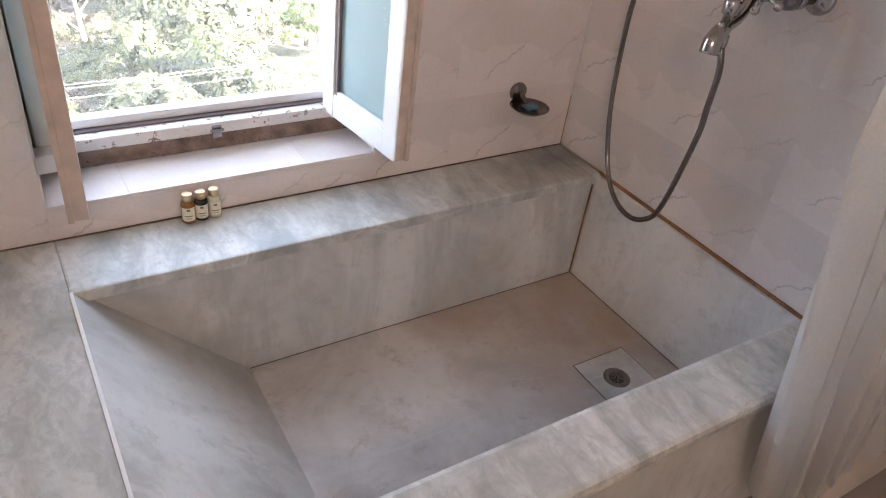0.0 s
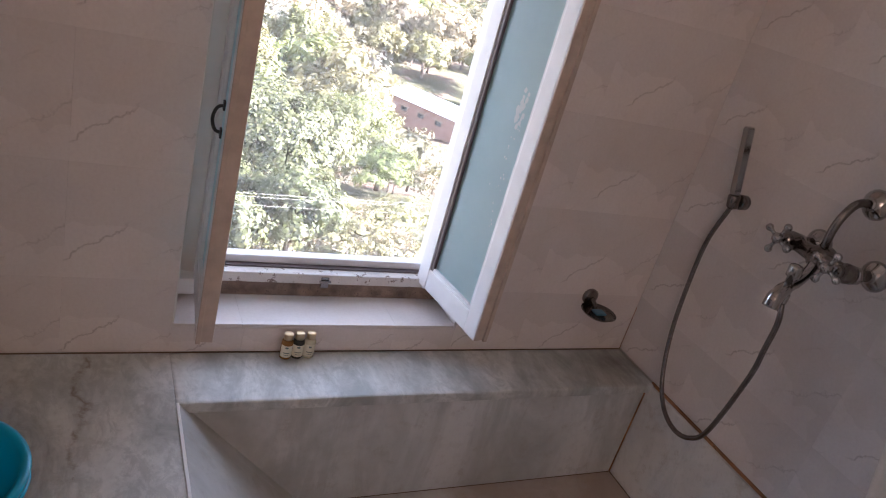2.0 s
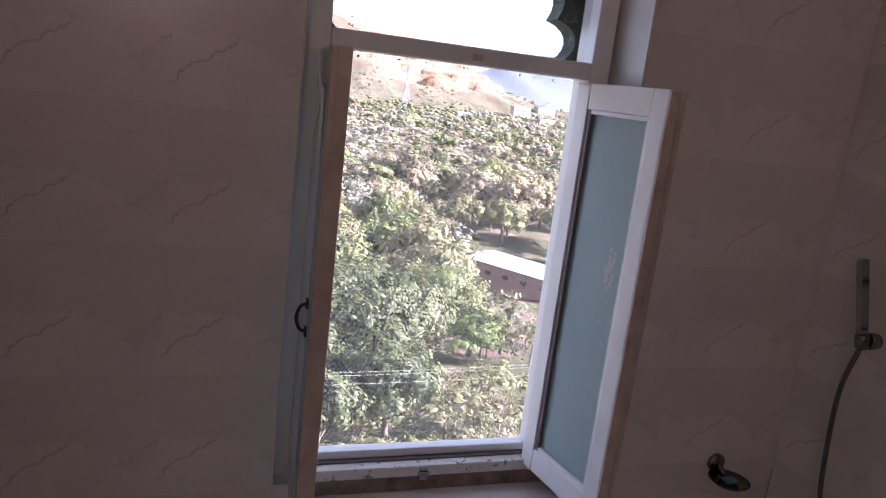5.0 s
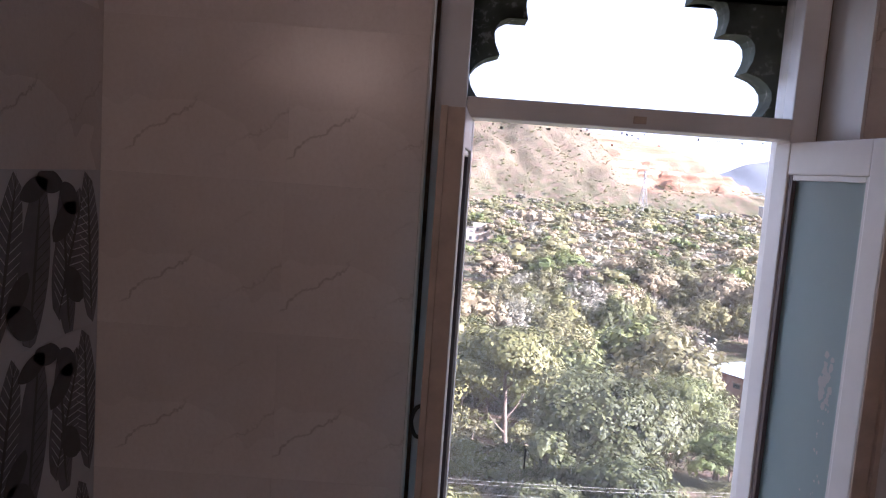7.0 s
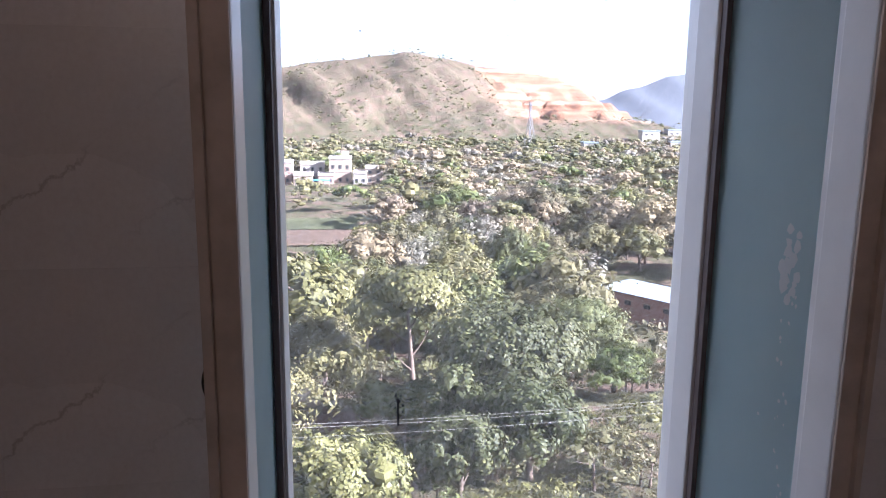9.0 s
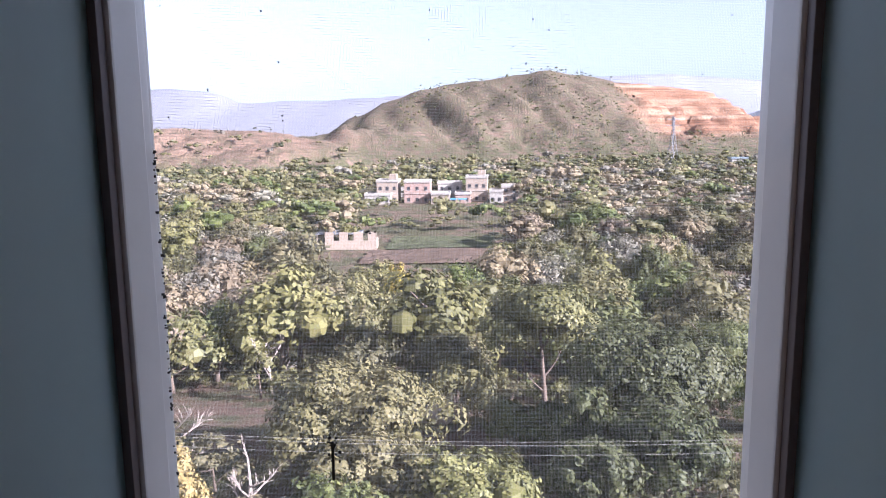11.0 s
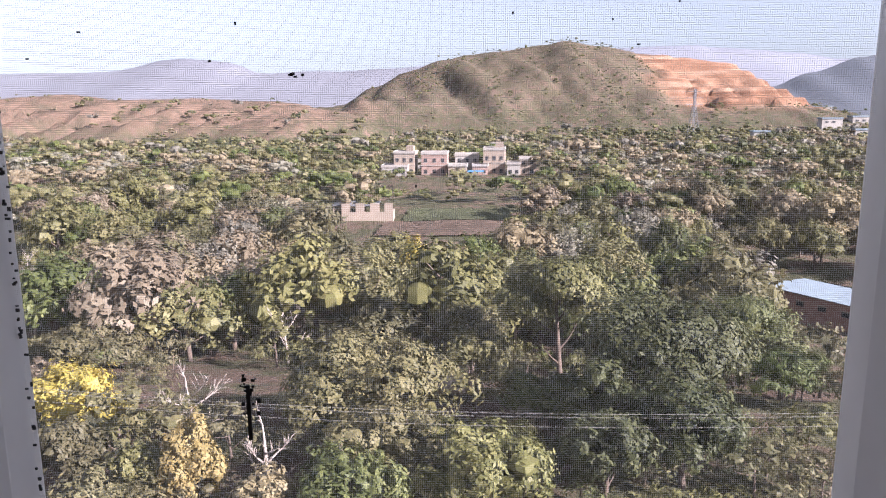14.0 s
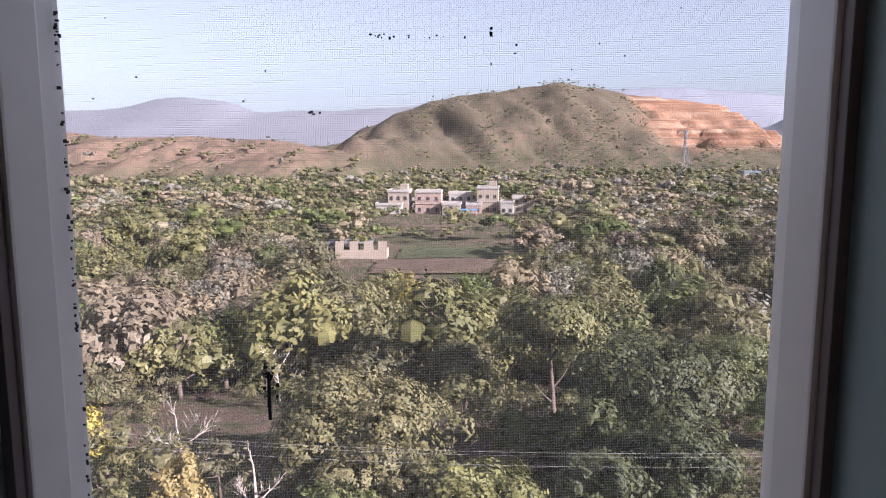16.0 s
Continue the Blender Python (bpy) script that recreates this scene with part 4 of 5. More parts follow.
for i, (kind, rad, hgt, w) in enumerate((("green", 3.6, 7.5, 5), ("dark", 3.8, 8.0, 3), ("olive", 3.6, 6.8, 5), ("tan", 3.2, 6.0, 3), ("grey", 3.0, 5.6, 4), ("olive", 4.2, 8.0, 3), ("dark", 3.2, 6.8, 2))):
    clumps, per = (150, 13) if kind != "grey" else (130, 12)
    base = tree(kind, 50 + i, rad, hgt, clumps, per, 0.21 if kind != "grey" else 0.15, {"green": "grey-green valley tree with a full crown", "dark": "dark-green valley tree with dense leaves", "olive": "olive-green valley tree with dusty leaves", "tan": "dry valley tree with tan leaves", "grey": "nearly bare grey valley tree"}[kind], 0.5, 0.06)
    kinds += [base] * w
    dry_kinds += [base] * {"tan": 3, "grey": 3, "olive": 2}.get(kind, 0)
used = set()


def clear_of(x, y):
    """Whether a tree may stand here: not on the fields, the yard, the shed or the village."""
    if -23 < x < 9 and 128 < y < 168 and not (-36 < x < -26):
        return False
    if 26 < x < 52 and 60 < y < 104:
        return False
    if -24 < x < -9 and 33 < y < 54:
        return False
    if -36 < x < 16 and 215 < y < 250:
        return False
    if -36 < x < -18 and 138 < y < 156:
        return False
    if -1 < x < 5 and 38 < y < 46:
        return False
    if 0.33 < x / y < 0.60 and 34 < y < 88:
        return False
    if -0.24 < x / y < 0.02 and 96 < y < 150:
        return False
    if -0.155 < x / y < 0.055 and 168 < y < 236 and (int(x * 3 + y) % 3 or y > 205):
        return False
    return True


count = 0
placed = [(t[2], t[3], t[4]) for t in NEAR]
while count < 225:
    y = 52 + 108 * rt.random() ** 0.8
    x = -1 + y * rt.uniform(-0.66, 0.60)
    if not clear_of(x, y) or any((x - a) ** 2 + (y - b) ** 2 < (1.6 + 0.55 * c) ** 2 for a, b, c in placed):
        count += 0.005
        continue
    placed.append((x, y, 3.2))
    dry = 0.20 < x / y < 0.60 and y > 88 or x / y < -0.30 and rt.random() < 0.6
    base = rt.choice(dry_kinds if dry and rt.random() < 0.75 else kinds)
    sc = rt.uniform(0.75, 1.35)
    m = Matrix.Translation((x, y, ground_z(x, y) - 0.15)) @ Matrix.Rotation(rt.uniform(0, 6.28), 4, "Z") @ Matrix.Scale(sc, 4)
    if id(base) not in used:
        used.add(id(base))
        base.matrix_world = m
    else:
        copy_thing(base, m)
    count += 1


# low bushes that fill the ground between them
rb = random.Random(23)
bushes = []
for i, kind in enumerate(("green", "olive", "dark", "tan", "olive")):
    b = empty("bush", label={"green": "low green bush with small leaves", "olive": "low olive bush with dusty leaves", "dark": "low dark-green bush with dense leaves", "tan": "low dry bush with tan leaves"}[kind], category="bush", group="bushes in the valley")
    part("stem", limbs_bm(200 + i, 1.4, 0.7, 0.05, 3, 0), M_BARK, b, smooth=True)
    cr = new("crown", quads_mesh("crown", crown_arrays(210 + i, 64, 12, 0.072, 1.5, 1.0, 6, 0.4, 2, 0.26), LEAF[kind]))
    cr.parent = b
    cr.location = (0, 0, 0.8)
    bushes.append(b)
first = set()
n_bush = 0
while n_bush < 170:
    y = 21.5 + 73 * rb.random() ** 1.2
    x = -1 + y * rb.uniform(-0.68, 0.62)
    if -22 < x < -11 and 33 < y < 50 and rb.random() < 0.93:
        continue
    if 0.34 < x / y < 0.62 and 42 < y < 104:
        continue
    b = rb.choice(bushes)
    m = Matrix.Translation((x, y, ground_z(x, y) - 0.1)) @ Matrix.Rotation(rb.uniform(0, 6.28), 4, "Z") @ Matrix.Scale(rb.uniform(0.7, 1.6), 4)
    if b.name not in first:
        first.add(b.name)
        b.matrix_world = m
    else:
        copy_thing(b, m)
    n_bush += 1


def far_wood(kind, seed, n, y0, y1, fine, hill=False):
    """Woods too far off to count, as one mesh of leafy crowns."""
    r = random.Random(seed)
    lobes, clumps, per, leaf = {2: (5, 26, 3, 0.36), 1: (3, 12, 2, 0.58), 0: (1, 6, 2, 0.66)}[fine]
    protos = [crown_arrays(seed * 10 + k, clumps, per, leaf, 3.7, 2.9 if k % 2 else 2.3, lobes) for k in range(5)]
    out = []
    for _ in range(n):
        y = y0 + (y1 - y0) * r.random() ** 0.95
        x = y * r.uniform(-0.72, 0.66)
        dry = 0.5 + 1.3 * noise.noise((x * 0.012, y * 0.012, 9.0)) + (0.25 if 0.18 < x / y < 0.5 and y < 300 else 0)
        if not clear_of(x, y) or not hill and (dry > 0.62) != (kind in ("tan", "grey")) and r.random() < 0.72:
            continue
        z = ground_z(x, y)
        if y > 395 and x < -0.10 * y and r.random() < (0.90 if z > -17 else 0.6):
            continue
        if hill and (x > 150 and z > 0 or noise.noise((x * 0.02, y * 0.02, 4.0)) < -0.12):
            continue
        a, s = r.uniform(0, 6.28), (0.6 + 1.15 * r.random() ** 2) * (0.68 if hill else 1.0)
        ca, sa = math.cos(a) * s, math.sin(a) * s
        p = protos[r.randrange(5)]
        out.append(np.stack([p[:, 0] * ca - p[:, 1] * sa + x, p[:, 0] * sa + p[:, 1] * ca + y, p[:, 2] * s * r.uniform(0.8, 1.2) + z + 2.9 * s], 1))
    ob = new("far_woods", quads_mesh("far_woods", np.concatenate(out), LEAF[kind]))
    return tagged(ob, label="far scrub woods of the valley", category="woods", kind="stuff")


for kind, seed, n in (("green", 3, 620), ("dark", 4, 420), ("olive", 5, 640), ("tan", 6, 560), ("grey", 7, 300)):
    far_wood(kind, seed, n, 135, 290, 2)
    far_wood(kind, seed + 30, int(n * 1.7), 290, 540, 1)
for kind, seed, n in (("dark", 13, 3300), ("olive", 15, 1900)):
    far_wood(kind, seed, n, 480, 800, 0, True)

# ---- insect screen ----
def mat_wire():
    """Thin pale plastic thread that lets part of the daylight through."""
    m = Nodes("screen_thread")
    col = m.ramp(m.noise(30.0, 4, 0.6, m.coords()), (0.3, (0.66, 0.64, 0.61)), (0.7, (0.76, 0.74, 0.71)))
    m.base(col).set(Roughness=0.5)
    tr = m.node("ShaderNodeBsdfTranslucent")
    m.link(col, tr.inputs["Color"])
    mix = m.node("ShaderNodeMixShader", Fac=0.62)
    m.link(m.bsdf.outputs[0], mix.inputs[1])
    m.link(tr.outputs[0], mix.inputs[2])
    m.link(mix.outputs[0], m.tree.nodes["Material Output"].inputs["Surface"])
    return m.mat


M_WIRE = mat_wire()
screen = empty("insect_screen", (-1.0, 0.2, 0.634), label="fine wire insect screen fixed in the window, with specks of dirt", category="screen")
scene.view_layers[0].update()


def wire_mesh():
    bm = bmesh.new()
    pitch, half = 0.00150, 0.000064
    jit = random.Random(3)
    x, y = OX0 + 0.001, 0.200
    while x < OX1 - 0.001:
        v = [bm.verts.new(p) for p in ((x - half, y, 0.634), (x + half, y, 0.634), (x + half, y, BAR0), (x - half, y, BAR0))]
        bm.faces.new(v)
        x += pitch * jit.uniform(0.97, 1.03)
    z = 0.6345
    while z < BAR0:
        v = [bm.verts.new(p) for p in ((OX0, y + 0.0003, z - half), (OX1, y + 0.0003, z - half), (OX1, y + 0.0003, z + half), (OX0, y + 0.0003, z + half))]
        bm.faces.new(v)
        z += pitch * jit.uniform(0.97, 1.03)
    return bm


tagged(place_under(part("wire_mesh", wire_mesh(), M_WIRE), screen), kind="stuff")


def specks():
    bm = bmesh.new()
    r = random.Random(11)
    spots = [(r.uniform(OX0 + 0.01, OX1 - 0.01), r.uniform(1.17, BAR0 - 0.01), r.uniform(0.0007, 0.0014)) for _ in range(70)]
    spots += [(r.uniform(OX0 + 0.01, OX1 - 0.01), r.uniform(0.66, 1.17), r.uniform(0.0006, 0.0012)) for _ in range(40)]
    spots += [(OX0 + abs(r.gauss(0, 0.002)) + 0.001, r.uniform(0.66, 1.25), r.uniform(0.001, 0.0022)) for _ in range(90)]
    spots += [(-1.141 + r.gauss(0, 0.0035), 0.926 + r.gauss(0, 0.012), r.uniform(0.0008, 0.0022)) for _ in range(26)]
    spots += [(-1.02 + r.uniform(-0.03, 0.04), 1.228 + r.gauss(0, 0.001), r.uniform(0.0006, 0.0013)) for _ in range(14)]
    spots += [(-1.093 + r.gauss(0, 0.003), 1.165 + r.gauss(0, 0.001), 0.0013) for _ in range(5)]
    spots += [(-0.945 + r.gauss(0, 0.002), 1.235 + r.gauss(0, 0.004), 0.0013) for _ in range(5)]
    spots += [(r.uniform(OX0 + 0.01, OX1 - 0.01), BAR0 - abs(r.gauss(0, 0.012)), r.uniform(0.001, 0.003)) for _ in range(60)]
    for x, z, s in spots:
        w, h = s * r.uniform(0.4, 0.95), s * r.uniform(0.4, 0.95)
        add_box(bm, (x - w, 0.1985, z - h), (x + w, 0.1996, z + h))
    add_box(bm, (-1.1425, 0.198, 0.890), (-1.1395, 0.1996, 0.935))
    return bm


tagged(place_under(part("dirt_speck", specks(), M_BLACK), screen, ), kind="stuff")


# ---- buildings and lines in the valley ----
M_BRICK = mat_plain("weathered_brick", (0.34, 0.20, 0.165), 0.9, vary=0.25, scale=1.2, bump=0.3)
M_SHEET = mat_plain("corrugated_sheet", (0.19, 0.23, 0.265), 0.5, 0.0, vary=0.15, scale=0.6)
M_CREAM = mat_plain("cream_plaster", (0.32, 0.255, 0.205), 0.9, vary=0.15, scale=0.5)
M_PINK = mat_plain("pink_plaster", (0.33, 0.225, 0.19), 0.9, vary=0.15, scale=0.5)
M_WHITE = mat_plain("white_plaster", (0.38, 0.345, 0.315), 0.9, vary=0.08, scale=0.5)
M_BLUE = mat_plain("blue_sheet", (0.10, 0.28, 0.52), 0.6, vary=0.2, scale=0.6)
M_HOLE = mat_plain("dark_opening", (0.035, 0.035, 0.04), 0.7)
M_STEEL = mat_plain("grey_steel", (0.22, 0.22, 0.24), 0.6, 0.0, vary=0.1, scale=0.5)
M_FIELD = mat_plain("young_crop", (0.135, 0.142, 0.070), 0.95, vary=0.35, scale=0.25, bump=0.4)
M_SOIL = mat_plain("tilled_soil", (0.22, 0.15, 0.11), 0.95, vary=0.3, scale=0.3, bump=0.4)


def shed():
    """Long brick shed with a corrugated mono-pitch roof."""
    ob = empty("brick_shed", label="long brick shed with a pale corrugated roof", category="shed")
    L, W, H = 17.0, 7.0, 3.7
    bm = bmesh.new()
    add_box(bm, (0, 0, -1.2), (L, 0.3, H))
    add_box(bm, (0, W - 0.3, -1.2), (L, W, H - 0.25))
    add_box(bm, (0, 0.3, -1.2), (0.3, W - 0.3, H - 0.25))
    add_box(bm, (L - 0.3, 0.3, -1.2), (L, W - 0.3, H - 0.25))
    part("wall", bm, M_BRICK, ob)
    bm = bmesh.new()
    n = 90
    top, low = [], []
    for i in range(n + 1):
        x = -0.3 + (L + 0.6) * i / n
        w = 0.05 * (i % 2)
        top.append((bm.verts.new((x, -0.4, H + 0.06 + w)), bm.verts.new((x, W + 0.4, H - 0.15 + w))))
        low.append((bm.verts.new((x, -0.4, H + 0.02 + w)), bm.verts.new((x, W + 0.4, H - 0.19 + w))))
    for s in (top, low):
        for a, b in zip(s, s[1:]):
            bm.faces.new((a[0], b[0], b[1], a[1]))
    for k in (0, 1):
        for i in range(n):
            bm.faces.new((top[i][k], low[i][k], low[i + 1][k], top[i + 1][k]))
    part("roof", bm, M_SHEET, ob)
    for i in range(6):
        x = 1.6 + i * 2.6
        box_part("window", (x, -0.03, 2.35), (x + 0.9, 0.02, 2.85), M_HOLE, ob, "dark shed window")
        box_part("lintel", (x - 0.15, -0.06, 2.86), (x + 1.05, 0.02, 2.98), M_CREAM, ob)
    return ob


sh = shed()
sh.matrix_world = Matrix.Translation((30.2, 82.0, -22.4)) @ Matrix.Rotation(radians(-58), 4, "Z")


def house(w, d, h, wall, storeys=2, top=True, label="", roof=M_WHITE, holes=3):
    ob = empty("village_house", label=label, category="house", group="houses of the village")
    bm = bmesh.new()
    add_box(bm, (0, 0, -1.5), (w, d, h))
    bevelled(bm, 0.03, 1)
    part("wall", bm, wall, ob)
    bm = bmesh.new()
    for lo, hi in (((-0.15, -0.15, h), (w + 0.15, 0.1, h + 0.7)), ((-0.15, d - 0.1, h), (w + 0.15, d + 0.15, h + 0.7)), ((-0.15, 0.1, h), (0.1, d - 0.1, h + 0.7)), ((w - 0.1, 0.1, h), (w + 0.15, d - 0.1, h + 0.7))):
        add_box(bm, lo, hi)
    part("parapet", bm, roof, ob)
    sh_ = h / storeys
    for s in range(storeys):
        box_part("floor_band", (-0.2, -0.2, s * sh_ + sh_ - 0.25), (w + 0.2, -0.002, s * sh_ + sh_ - 0.1), roof, ob)
        for i in range(holes):
            x = w * (i + 0.5) / holes
            part_w = box_part("window", (x - 0.5, -0.06, s * sh_ + 0.9), (x + 0.5, -0.003, s * sh_ + 2.1), M_HOLE, ob)
            box_part("sill", (x - 0.6, -0.12, s * sh_ + 0.8), (x + 0.6, -0.003, s * sh_ + 0.89), roof, ob)
    if top:
        box_part("roof_room", (w * 0.55, d * 0.3, h + 0.01), (w * 0.9, d * 0.8, h + 2.3), wall, ob)
    return ob


VILLAGE = [
    # x, y, width, depth, height, wall, storeys, roof room, label
    (-35.5, 236, 8.5, 7, 3.2, M_WHITE, 1, False, "low white village house"),
    (-32.0, 240, 7.0, 7, 7.4, M_CREAM, 2, True, "two-storey cream village house"),
    (-22.8, 239, 8.5, 7, 7.2, M_PINK, 2, False, "two-storey pink village house"),
    (-13.8, 236, 6.0, 6, 3.4, M_CREAM, 1, False, "low cream village house"),
    (-12.0, 246, 8.0, 6, 6.2, M_WHITE, 2, False, "two-storey white village house"),
    (-6.0, 237, 5.0, 6, 3.3, M_PINK, 1, False, "low pink village house"),
    (-2.5, 241, 7.0, 7, 8.4, M_CREAM, 2, True, "tall cream village house with a roof room"),
    (5.2, 237, 4.2, 6, 4.0, M_WHITE, 1, False, "small white village house"),
    (9.2, 239, 5.4, 6, 5.4, M_CREAM, 2, False, "cream village house at the edge"),
    (-28.0, 262, 7.0, 6, 4.6, M_WHITE, 1, False, "white house among trees"),
]
for x, y, w, d, h, wl_, st, tp, lab in VILLAGE:
    house(w, d, h, wl_, st, tp, lab, holes=2 if w < 6 else 3).matrix_world = Matrix.Translation((x, y, -20.6)) @ Matrix.Rotation(radians((x * 7) % 9 - 4), 4, "Z")
tent = empty("blue_lean_to", (-7.5, 232, -20.6), label="blue sheet lean-to in front of the houses", category="shed")
box_part("roof", (0, 0, 1.9), (5.2, 3.6, 2.1), M_BLUE, tent)
for x in (0.1, 4.9):
    for y in (0.1, 3.4):
        box_part("post", (x, y, -0.6), (x + 0.15, y + 0.15, 1.9), M_WOOD, tent)


def ruin():
    """Roofless walls with piers left standing on top."""
    ob = empty("unfinished_building", label="unfinished cream building with open piers and no roof", category="building")
    bm = bmesh.new()
    for lo, hi in (((0, 0, -1.0), (10.8, 0.3, 1.5)), ((0, 5.7, -1.0), (10.8, 6.0, 0.6)), ((0, 0.3, -1.0), (0.3, 5.7, 1.5)), ((10.5, 0.3, -1.0), (10.8, 5.7, 1.5))):
        add_box(bm, lo, hi)
    part("wall", bm, M_CREAM, ob)
    for x in (0.0, 3.0, 6.0, 9.0):
        box_part("pier", (x, 0.02, 1.501), (x + 1.8, 0.28, 3.3), M_CREAM, ob, "", 0.03)
    box_part("roof", (-3, 6.5, 2.0), (7, 13, 2.2), M_STEEL, ob, "flat grey roof behind")
    for x in (-2.8, 6.6):
        box_part("post", (x, 6.7, -1.0), (x + 0.2, 6.9, 2.0), M_CREAM, ob)
        box_part("post", (x, 12.5, -1.0), (x + 0.2, 12.7, 2.0), M_CREAM, ob)
    return ob


ruin().matrix_world = Matrix.Translation((-31.6, 150, -21.6)) @ Matrix.Rotation(radians(3), 4, "Z")


def field(name, x0, x1, y0, y1, material, label):
    bm = bmesh.new()
    nx, ny = 14, 8
    grid = [[bm.verts.new((x0 + (x1 - x0) * i / nx + noise.noise((j * 0.7, i * 0.5, 3.0)) * 1.2, y0 + (y1 - y0) * j / ny, 0)) for i in range(nx + 1)] for j in range(ny + 1)]
    for row in grid:
        for v in row:
            v.co.z = max(ground_z(v.co.x + a, v.co.y + b) for a in (-3, 0, 3) for b in (-3, 0, 3)) + 0.25
    for j in range(ny):
        for i in range(nx):
            bm.faces.new((grid[j][i], grid[j][i + 1], grid[j + 1][i + 1], grid[j + 1][i]))
    bmesh.ops.solidify(bm, geom=bm.faces[:], thickness=0.4)
    return tagged(part(name, bm, material), label=label, category="field", kind="structure")


field("ground_field", -19, 4, 150, 167, M_FIELD, "small green crop field")
field("ground_tilled", -22, 6, 131, 149, M_SOIL, "brown tilled field")


def pylon(h):
    ob = empty("power_pylon", label="grey steel lattice power pylon", category="pylon")
    b, t = 3.2, 0.5
    def at(z):
        return b + (t - b) * min(1, z / (h * 0.75))
    def strut(name, p, q, r=0.10):
        bm = bmesh.new()
        tube_bm(bm, [p, q], r, 5)
        part(name, bm, M_STEEL, ob)
    lv = [0, 0.22, 0.42, 0.58, 0.70, 0.80, 0.9, 1.0]
    for sx in (1, -1):
        for sy in (1, -1):
            pts = [Vector((sx * at(v * h), sy * at(v * h), v * h)) for v in lv]
            bm = bmesh.new()
            tube_bm(bm, pts, 0.17, 5)
            part("leg", bm, M_STEEL, ob)
    for va, vb in zip(lv, lv[1:]):
        a, c = at(va * h), at(vb * h)
        for s in (1, -1):
            strut("brace", (-a, s * a, va * h), (c, s * c, vb * h))
            strut("brace", (a, s * a, va * h), (-c, s * c, vb * h))
    for v, w in ((0.72, 6.0), (0.84, 5.2), (0.95, 4.2)):
        strut("cross_arm", (-w, 0, v * h), (w, 0, v * h), 0.16)
    return ob


pylon(33.0).matrix_world = pose(121.3, 450, -21.4, 0, 0, 20)
for x, y, z, w, d, h in ((276, 700, -6.2, 37, 14, 6.4), (244, 560, -13, 14.6, 8, 4.8), (280, 590, -13, 16, 9, 5.5), (230, 480, -19.5, 11.6, 8, 5.4), (164, 470, -18.1, 9.6, 7, 3.4)):
    f = empty("factory_building", label="long white works building below the quarry", category="building", group="works below the quarry")
    box_part("wall", (0, 0, -9), (w, d, h), M_WHITE, f)
    box_part("roof", (-0.5, -0.5, h + 0.01), (w + 0.5, d + 0.5, h + 1.0), M_SHEET, f)
    for k in range(int(w / 5)):
        box_part("window", (2 + k * 5, -0.2, h * 0.4), (4.4 + k * 5, -0.01, h * 0.65), M_HOLE, f)
    f.matrix_world = Matrix.Translation((x, y, z))

# overhead lines past the trees
M_LINE = mat_plain("line_wire", (0.30, 0.28, 0.25), 0.6)
lines = empty("overhead_lines", (0, 20, -7), label="three pale overhead wires on a pole", category="power line")
scene.view_layers[0].update()
for k, (dz, dy) in enumerate(((0.0, 0.0), (-0.22, 0.25), (-0.46, 0.1))):
    bm = bmesh.new()
    tube_bm(bm, [(x, 20 + dy, -7.15 + dz - 0.55 * (1 - ((x - 0) / 15.0) ** 2)) for x in range(-26, 12)], 0.0042, 5)
    place_under(part("wire", bm, M_LINE), lines)
bm = bmesh.new()
tube_bm(bm, [(11.2, 20.2, -15.0), (11.2, 20.2, -6.6)], [0.14, 0.09], 8)
place_under(part("pole", bm, M_CREAM), lines)
bm = bmesh.new()
tube_bm(bm, [(11.2, 19.7, -7.2), (11.2, 20.7, -7.2)], 0.05, 6)
place_under(part("cross_arm", bm, M_STEEL), lines)
# rocks in the clearing
rk = random.Random(9)
for i in range(16):
    x, y = rk.uniform(-9.5, -2.0), rk.uniform(40, 44)
    bm = bmesh.new()
    bmesh.ops.create_icosphere(bm, subdivisions=2, radius=rk.uniform(0.35, 0.8))
    for v in bm.verts:
        v.co *= 1 + 0.35 * noise.noise(v.co * 1.7 + Vector((i * 3.1, 0, 0)))
    o = tagged(part("rock", bm, M_CREAM), label="pale weathered rock in the clearing", category="rock", group="rocks in the clearing")
    o.location = (x, y, ground_z(x, y) + 0.15)

# ---- shower fittings on the wall ----
mixer = empty("shower_mixer", (0, -0.55, 1.08), label="old chrome wall mixer with two cross handles and a spout", category="faucet")
scene.view_layers[0].update()


def fit(name, bm, material, parent, label=""):
    return place_under(part(name, bm, material, None, label, True), parent)


def fit_lathe(name, profile, start, direction, material, parent, label="", sides=20):
    bm = bmesh.new()
    lathe_bm(bm, profile, along(start, direction), sides)
    return fit(name, bm, material, parent, label)


def fit_tube(name, pts, radius, material, parent, sides=12, label=""):
    bm = bmesh.new()
    tube_bm(bm, pts, radius, sides)
    return fit(name, bm, material, parent, label)


FLANGE = [(0.006, 0.0), (0.036, 0.0005), (0.036, 0.004), (0.030, 0.012), (0.018, 0.020), (0.013, 0.024), (0.013, 0.030)]
YL, YR, ZM, XB = -0.462, -0.622, 1.082, -0.095
